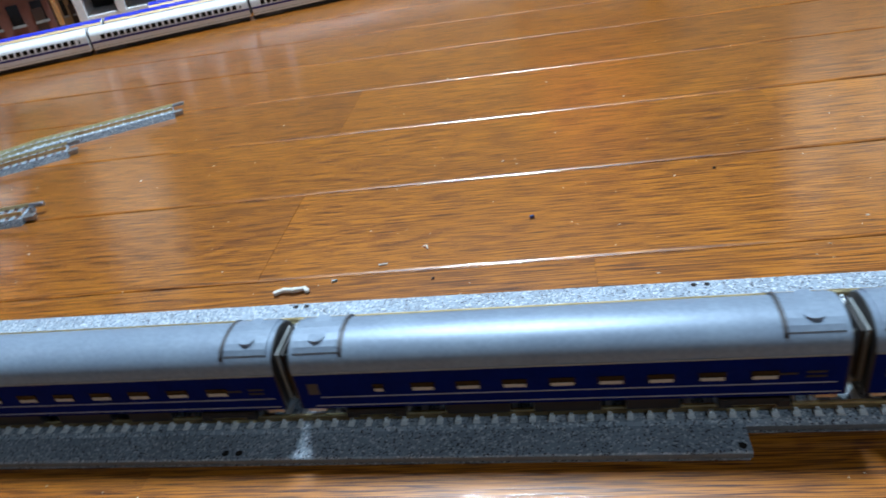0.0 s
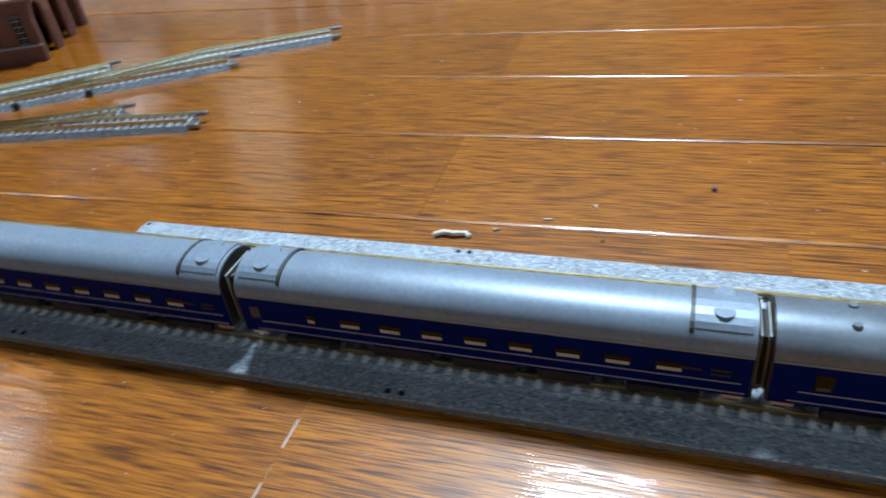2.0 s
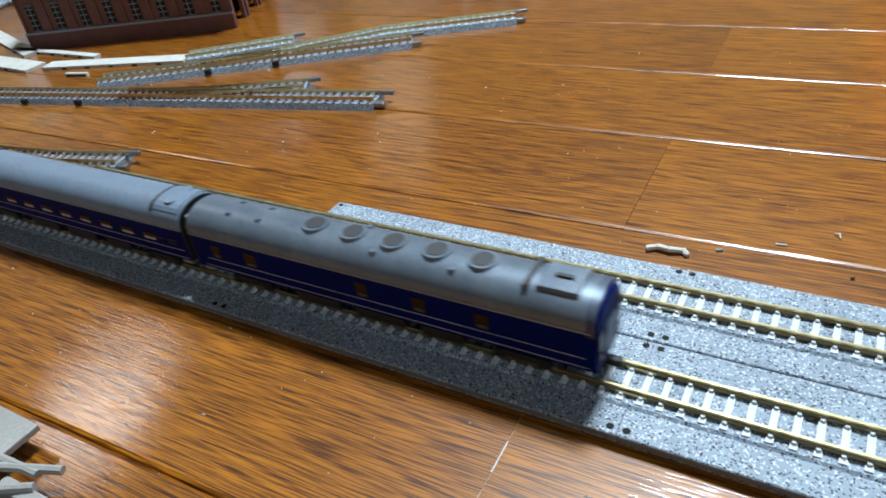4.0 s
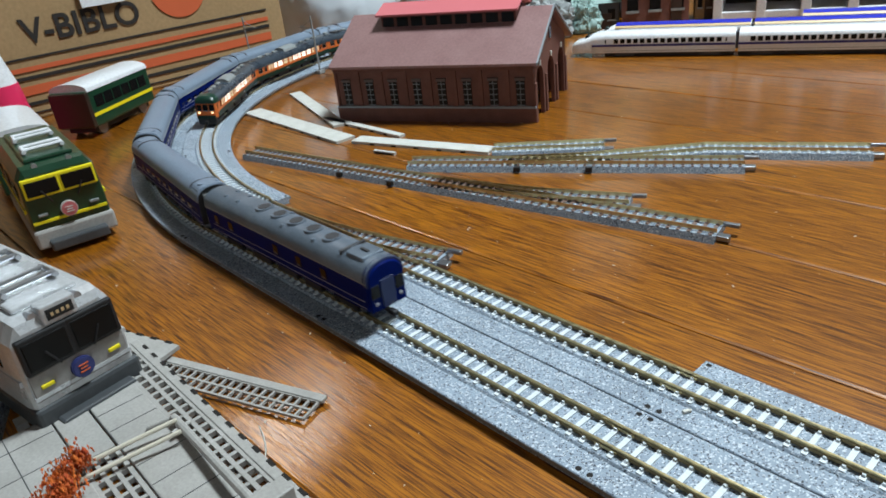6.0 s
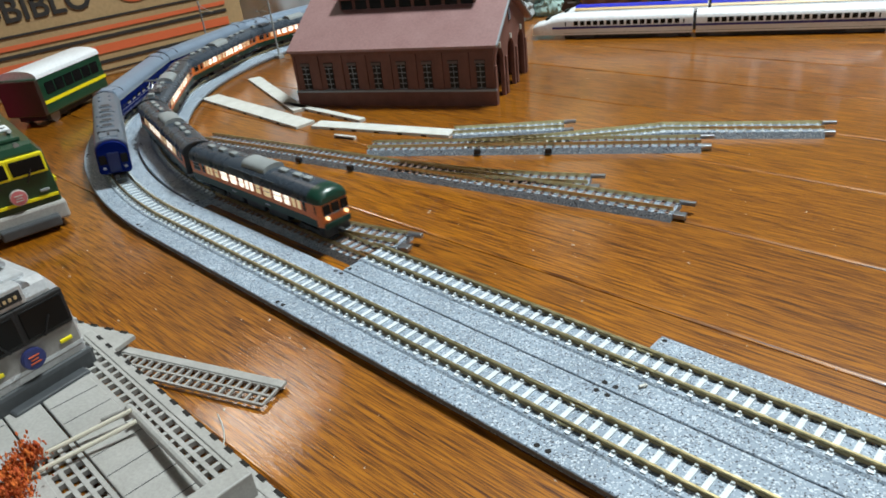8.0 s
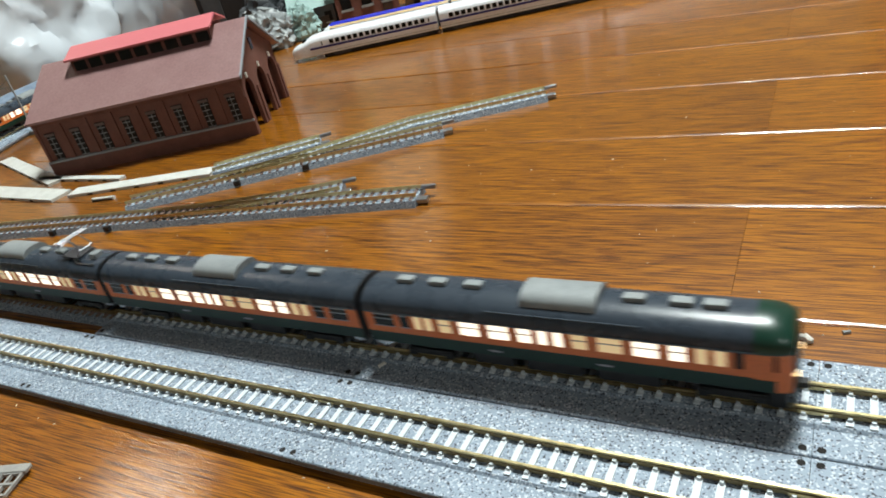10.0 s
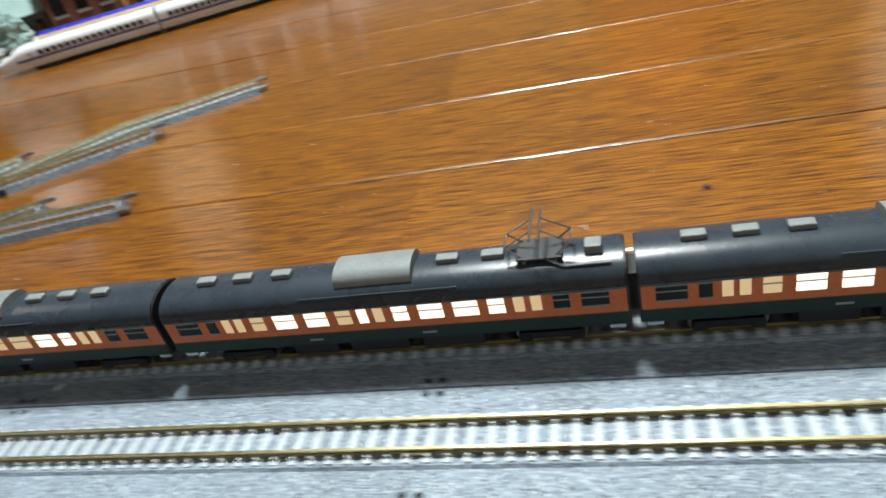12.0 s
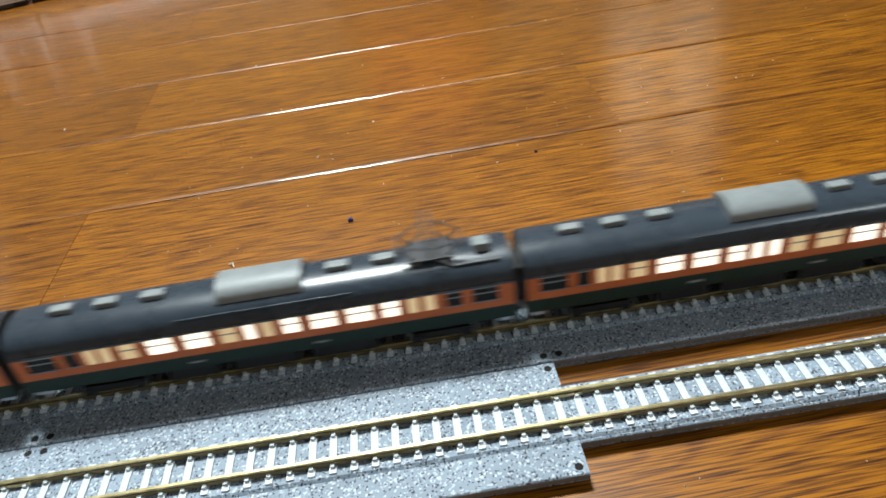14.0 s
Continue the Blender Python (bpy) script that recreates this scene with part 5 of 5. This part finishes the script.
def pink_cone():
    bm = bmesh.new()
    rod(bm, (0, 0, 0.003), (0, 0, 0.058), 0.0215, 28, 0.0165)
    t = thing("pink_toy", "hot pink moulded plastic toy with a white tip", "toy", pose(-0.757, -0.02, 0))
    part("cone", bm, "pink_toy", t, smooth=True)
    part("base_rim", rod(bmesh.new(), (0, 0, 0), (0, 0, 0.0035), 0.0225, 28), "pink_toy", t)
    part("tip", rod(bmesh.new(), (0, 0, 0.0575), (0, 0, 0.098), 0.0162, 28, 0.007), "white", t, "white tip")


pink_cone()


# ---- grey lattice parts of a dismantled model ----
def lattice(t, name, x0, x1, y0, y1, z, nx, ny, bar=0.0011, th=0.002):
    """A grid of thin bars; every bar its own piece."""
    for k in range(nx + 1):
        x = x0 + (x1 - x0) * k / nx
        part(name, bx(x - bar / 2, x + bar / 2, y0, y1, z, z + th), "grey_plastic", t)
    for k in range(ny + 1):
        y = y0 + (y1 - y0) * k / ny
        part(name, bx(x0, x1, y - bar / 2, y + bar / 2, z + 0.0002, z + th + 0.0002), "grey_plastic", t)


def girder():
    t = thing("lattice_girder", "grey plastic lattice girder lying on the floor", "model part", pose(-0.3235, -0.086, -0.002, 0, 0, 20.5))
    part("flange", bx(0, 0.098, 0.004, 0.0078, 0.0034, 0.005, 0.0004), "grey_plastic", t)
    lattice(t, "lattice_bar", 0.0, 0.0965, -0.0055, 0.004, 0.0032, 24, 2, 0.0009, 0.0011)


girder()


def platform():
    t = thing("bridge_deck", "grey plastic model deck with slotted track grids", "model part")
    z, top = 0.0055, 0.0078
    for a in ((-0.325, -0.148, -0.1098, -0.0922), (-0.192, -0.148, -0.0915, -0.080), (-0.30, -0.150, -0.152, -0.1226), (-0.325, -0.264, -0.122, -0.1106)):
        part("deck_panel", bx(*a, z, top, 0.0004), "grey_plastic", t)
    for k in range(9):
        x = -0.31 + k * 0.0125
        part("panel_line", bx(x, x + 0.0003, -0.1094, -0.0926, top - 0.0002, top + 0.00012), "toy_dark", t)
    for k in range(8):
        x = -0.29 + k * 0.017
        part("panel_line", bx(x, x + 0.0003, -0.1515, -0.1232, top - 0.0002, top + 0.00012), "toy_dark", t)
    part("panel_line", bx(-0.30, -0.15, -0.138, -0.1377, top - 0.0002, top + 0.00012), "toy_dark", t)
    part("edge_beam", bx(-0.325, -0.178, -0.0824, -0.0787, z - 0.001, top + 0.0004, 0.0004), "grey_plastic", t)
    # notches aren't cut: dark blocks paint their shade
    for k in range(15):
        x = -0.318 + k * 0.0093
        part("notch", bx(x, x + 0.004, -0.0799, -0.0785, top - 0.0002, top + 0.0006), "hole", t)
    lattice(t, "grid_bar", -0.325, -0.196, -0.0915, -0.0828, z, 24, 2, 0.0016)
    lattice(t, "grid_bar", -0.262, -0.150, -0.1222, -0.1112, z, 19, 3, 0.0015)
    part("end_wall", bx(-0.1975, -0.1905, -0.1075, -0.083, 0.004, 0.0165, 0.0005), "grey_plastic", t)
    part("top_tube", rod(bmesh.new(), (-0.258, -0.0915, 0.0105), (-0.194, -0.0935, 0.0145), 0.0015, 10), "grey_plastic", t)
    part("tube_arm", rod(bmesh.new(), (-0.258, -0.0915, 0.0105), (-0.262, -0.1, 0.009), 0.0008, 8), "grey_plastic", t)
    part("tube_arm", rod(bmesh.new(), (-0.252, -0.0885, 0.0098), (-0.25, -0.0955, 0.0105), 0.0008, 8), "grey_plastic", t)
    for x in (-0.31, -0.2, -0.16):
        for y in (-0.0855, -0.1, -0.13, -0.148):
            part("leg", bx(x - 0.003, x + 0.003, y - 0.002, y + 0.002, 0.0, z + 0.0004), "grey_plastic", t)
    return t


platform()


def end_grid():
    t = thing("bridge_grid", "grey plastic slotted grid beside the deck's end", "model part")
    part("flange", bx(-0.142, -0.08, -0.0985, -0.0945, 0.0015, 0.006, 0.0004), "grey_plastic", t)
    lattice(t, "grid_bar", -0.142, -0.08, -0.114, -0.0988, 0.003, 12, 3, 0.0015)
    part("plate", bx(-0.142, -0.08, -0.14, -0.1145, 0.0, 0.005, 0.0004), "grey_plastic", t)
    for a, b in (((-0.165, -0.094, 0.0095), (-0.133, -0.091, 0.0065)), ((-0.155, -0.099, 0.0088), (-0.128, -0.087, 0.006)), ((-0.16, -0.112, 0.009), (-0.13, -0.094, 0.0065))):
        part("strut", rod(bmesh.new(), a, b, 0.0013, 8), "grey_plastic", t)


end_grid()
loose_track("sleeper_track", "grey sleeper track piece beside the deck", [([(-0.34, -0.137), (-0.285, -0.158)], SLEEPER, False)])


def corner_plate():
    t = thing("corner_plate", "grey plastic corner plate with a notched edge", "model part", pose(-0.309, -0.068, 0, 0, 0, 199))
    part("plate", bx(0, 0.05, 0.0, 0.02, 0.004, 0.0062, 0.0003), "grey_plastic", t)
    # shaded notches painted by dark blocks on the plate's edge
    for k in range(5):
        part("notch", bx(0.004 + k * 0.009, 0.008 + k * 0.009, -0.0005, 0.0008, 0.004, 0.0065), "hole", t)
    part("foot", bx(0.01, 0.04, 0.004, 0.016, 0, 0.004), "grey_plastic", t)


corner_plate()


def sticks():
    t = thing("ivory_sticks", "thin ivory plastic sprue sticks crossed over the deck", "model part")
    for a, b in (((-0.253, -0.092, 0.0125), (-0.262, -0.131, 0.0088)), ((-0.246, -0.0935, 0.0125), (-0.255, -0.133, 0.0088)), ((-0.262, -0.13, 0.0088), (-0.253, -0.134, 0.0088))):
        part("stick", rod(bmesh.new(), a, b, 0.0008, 8), "ivory", t)


sticks()


def autumn_tree():
    t = thing("model_tree", "orange-red autumn model tree lying on its side", "model tree", pose(-0.246, -0.139, 0.008) @ Matrix.Scale(0.78, 4))
    part("trunk", rod(bmesh.new(), (-0.012, -0.012, 0.0), (0.006, 0.006, 0.006), 0.0012, 8, 0.0006), "trunk", t)
    rng = random.Random(5)
    vs, fs = [], []
    for c in ((0, 0, 0.006), (0.012, -0.008, 0.004), (-0.008, 0.012, 0.008), (-0.014, 0.02, 0.008), (0.018, -0.002, 0.004), (0.004, 0.01, 0.009)):
        for _ in range(420):
            p = Vector(c) + Vector((rng.gauss(0, 0.003), rng.gauss(0, 0.003), rng.gauss(0, 0.0026)))
            r = rng.uniform(0.0004, 0.0009)
            m = Matrix.Translation(p) @ Euler((rng.random() * 6, rng.random() * 6, 0)).to_matrix().to_4x4() @ Matrix.Diagonal((1.7 * r, 0.9 * r, 0.45 * r, 1))
            k = len(vs)
            vs += [m @ Vector(q) for q in ((1, 0, 0), (0, 1, 0), (-1, 0, 0), (0, -1, 0), (0, 0, 1), (0, 0, -1))]
            for d in range(4):
                fs += [(k + d, k + (d + 1) % 4, k + 4), (k + (d + 1) % 4, k + d, k + 5)]
    me = bpy.data.meshes.new("crown")
    me.from_pydata(vs, [], fs)
    me.materials.append(M["leaf"])
    new("crown", me).parent = t


autumn_tree()


# ---- crumbs and dust ----
def crumb(name, label, x, y, pts, r, mat, cat):
    bm = bmesh.new()
    for a, b in zip(pts, pts[1:]):
        rod(bm, a, b, r, 7, r * 0.8)
        bmesh.ops.create_icosphere(bm, subdivisions=1, radius=r * 1.1, matrix=Matrix.Translation(b))
    ob = tagged(part(name, bm, mat), label, cat)
    ob.matrix_basis = pose(x, y, 0)


crumb("white_figure", "tiny white moulded figure lying on the floor", -0.010, 0.068, [(-0.0065, -0.001, 0.0012), (-0.003, 0.0006, 0.0016), (0.001, 0.0, 0.0018), (0.0055, 0.0012, 0.0014), (0.0068, 0.0002, 0.001)], 0.0011, "dust", "figure")
crumb("paper_curl", "tiny curl of white paper on the floor", 0.040, 0.095, [(-0.001, 0.001, 0.0004), (0.0006, 0.0003, 0.0012), (0.001, -0.0012, 0.0006)], 0.0003, "dust", "paper scrap")
crumb("paper_scrap", "tiny white scrap on the floor", 0.024, 0.084, [(-0.0016, 0, 0.0004), (0.0016, 0.0004, 0.0004)], 0.0004, "dust", "paper scrap")
crumb("paper_scrap", "tiny grey scrap on the floor", 0.006, 0.074, [(-0.0008, 0, 0.0005), (0.0008, 0.0006, 0.0006)], 0.0007, "unit", "paper scrap")
crumb("blue_crumb", "small blue plastic crumb on the floor", 0.083, 0.113, [(-0.0006, 0, 0.0007), (0.0006, 0.0002, 0.0008)], 0.0008, "blue_crumb", "plastic crumb")
crumb("black_crumb", "small black crumb on the floor", 0.162, 0.144, [(-0.0004, 0, 0.0004), (0.0004, 0.0002, 0.0005)], 0.0005, "black", "plastic crumb")
crumb("black_crumb", "small black crumb beside the track", 0.046, 0.072, [(-0.0004, 0, 0.0004), (0.0004, 0.0002, 0.0005)], 0.0005, "black", "plastic crumb")
crumb("white_crumb", "white crumb lying on the track bed", -0.131, 0.026, [(-0.0006, -0.001, TOP + 0.0006), (0.0006, 0.001, TOP + 0.0006)], 0.0007, "dust", "plastic crumb")


# both unseen; added so that the floor mirrors an orange patch
def stool():
    t = thing("stool", "unseen dark stool added to hold the orange cushion", "stool", pose(0.16, 1.25, 0))
    part("seat", bx(-0.15, 0.15, -0.12, 0.12, 0.24, 0.26, 0.004), "trunk", t)
    for x in (-0.13, 0.13):
        for y in (-0.1, 0.1):
            part("leg", bx(x - 0.012, x + 0.012, y - 0.012, y + 0.012, 0, 0.24), "trunk", t)
    bm = bmesh.new()
    bmesh.ops.create_icosphere(bm, subdivisions=3, radius=1, matrix=Matrix.Translation((0.16, 1.2, 0.345)) @ Matrix.Diagonal((0.13, 0.07, 0.086, 1)))
    tagged(part("orange_cushion", bm, "orange_cloth", smooth=True), "unseen orange-red cushion, guessed from a patch in the floor", "cushion")


stool()


def hair():
    bm = bmesh.new()
    pts = [(0.03 * math.sin(k / 14 * 2.6), -0.02 + 0.045 * k / 14, 0.0006 + 0.0003 * (k % 2)) for k in range(15)]
    for a, b in zip(pts, pts[1:]):
        rod(bm, a, b, 0.00025, 5)
    ob = tagged(part("thread", bm, "card"), "fine pale thread curled on the floor", "thread")
    ob.matrix_basis = pose(-0.248, -0.098, 0.0, 0, 0, 20)


hair()


def dust():
    rng = random.Random(12)
    vs, fs = [], []
    for _ in range(420):
        x, y = rng.uniform(-0.5, 0.4), rng.choice((rng.uniform(0.06, 0.35), rng.uniform(0.06, 0.2), rng.uniform(-0.1, -0.02)))
        r = rng.uniform(0.0001, 0.00035)
        a, k = rng.random() * 6, len(vs)
        long = rng.choice((1, 1, 1, 3))
        for d in range(4):
            b = a + d * math.pi / 2
            vs.append((x + math.cos(b) * r * (long if d % 2 else 1), y + math.sin(b) * r * (long if d % 2 else 1), 0.0002))
        vs.append((x, y, 0.0006))
        fs += [(k, k + 1, k + 4), (k + 1, k + 2, k + 4), (k + 2, k + 3, k + 4), (k + 3, k, k + 4)]
    me = bpy.data.meshes.new("dust_specks")
    me.from_pydata(vs, [], fs)
    me.materials.append(M["dust"])
    tagged(new("dust_specks", me), "scattered pale dust specks on the floor", "dust", kind="stuff")


dust()
floor_planks()
motions()
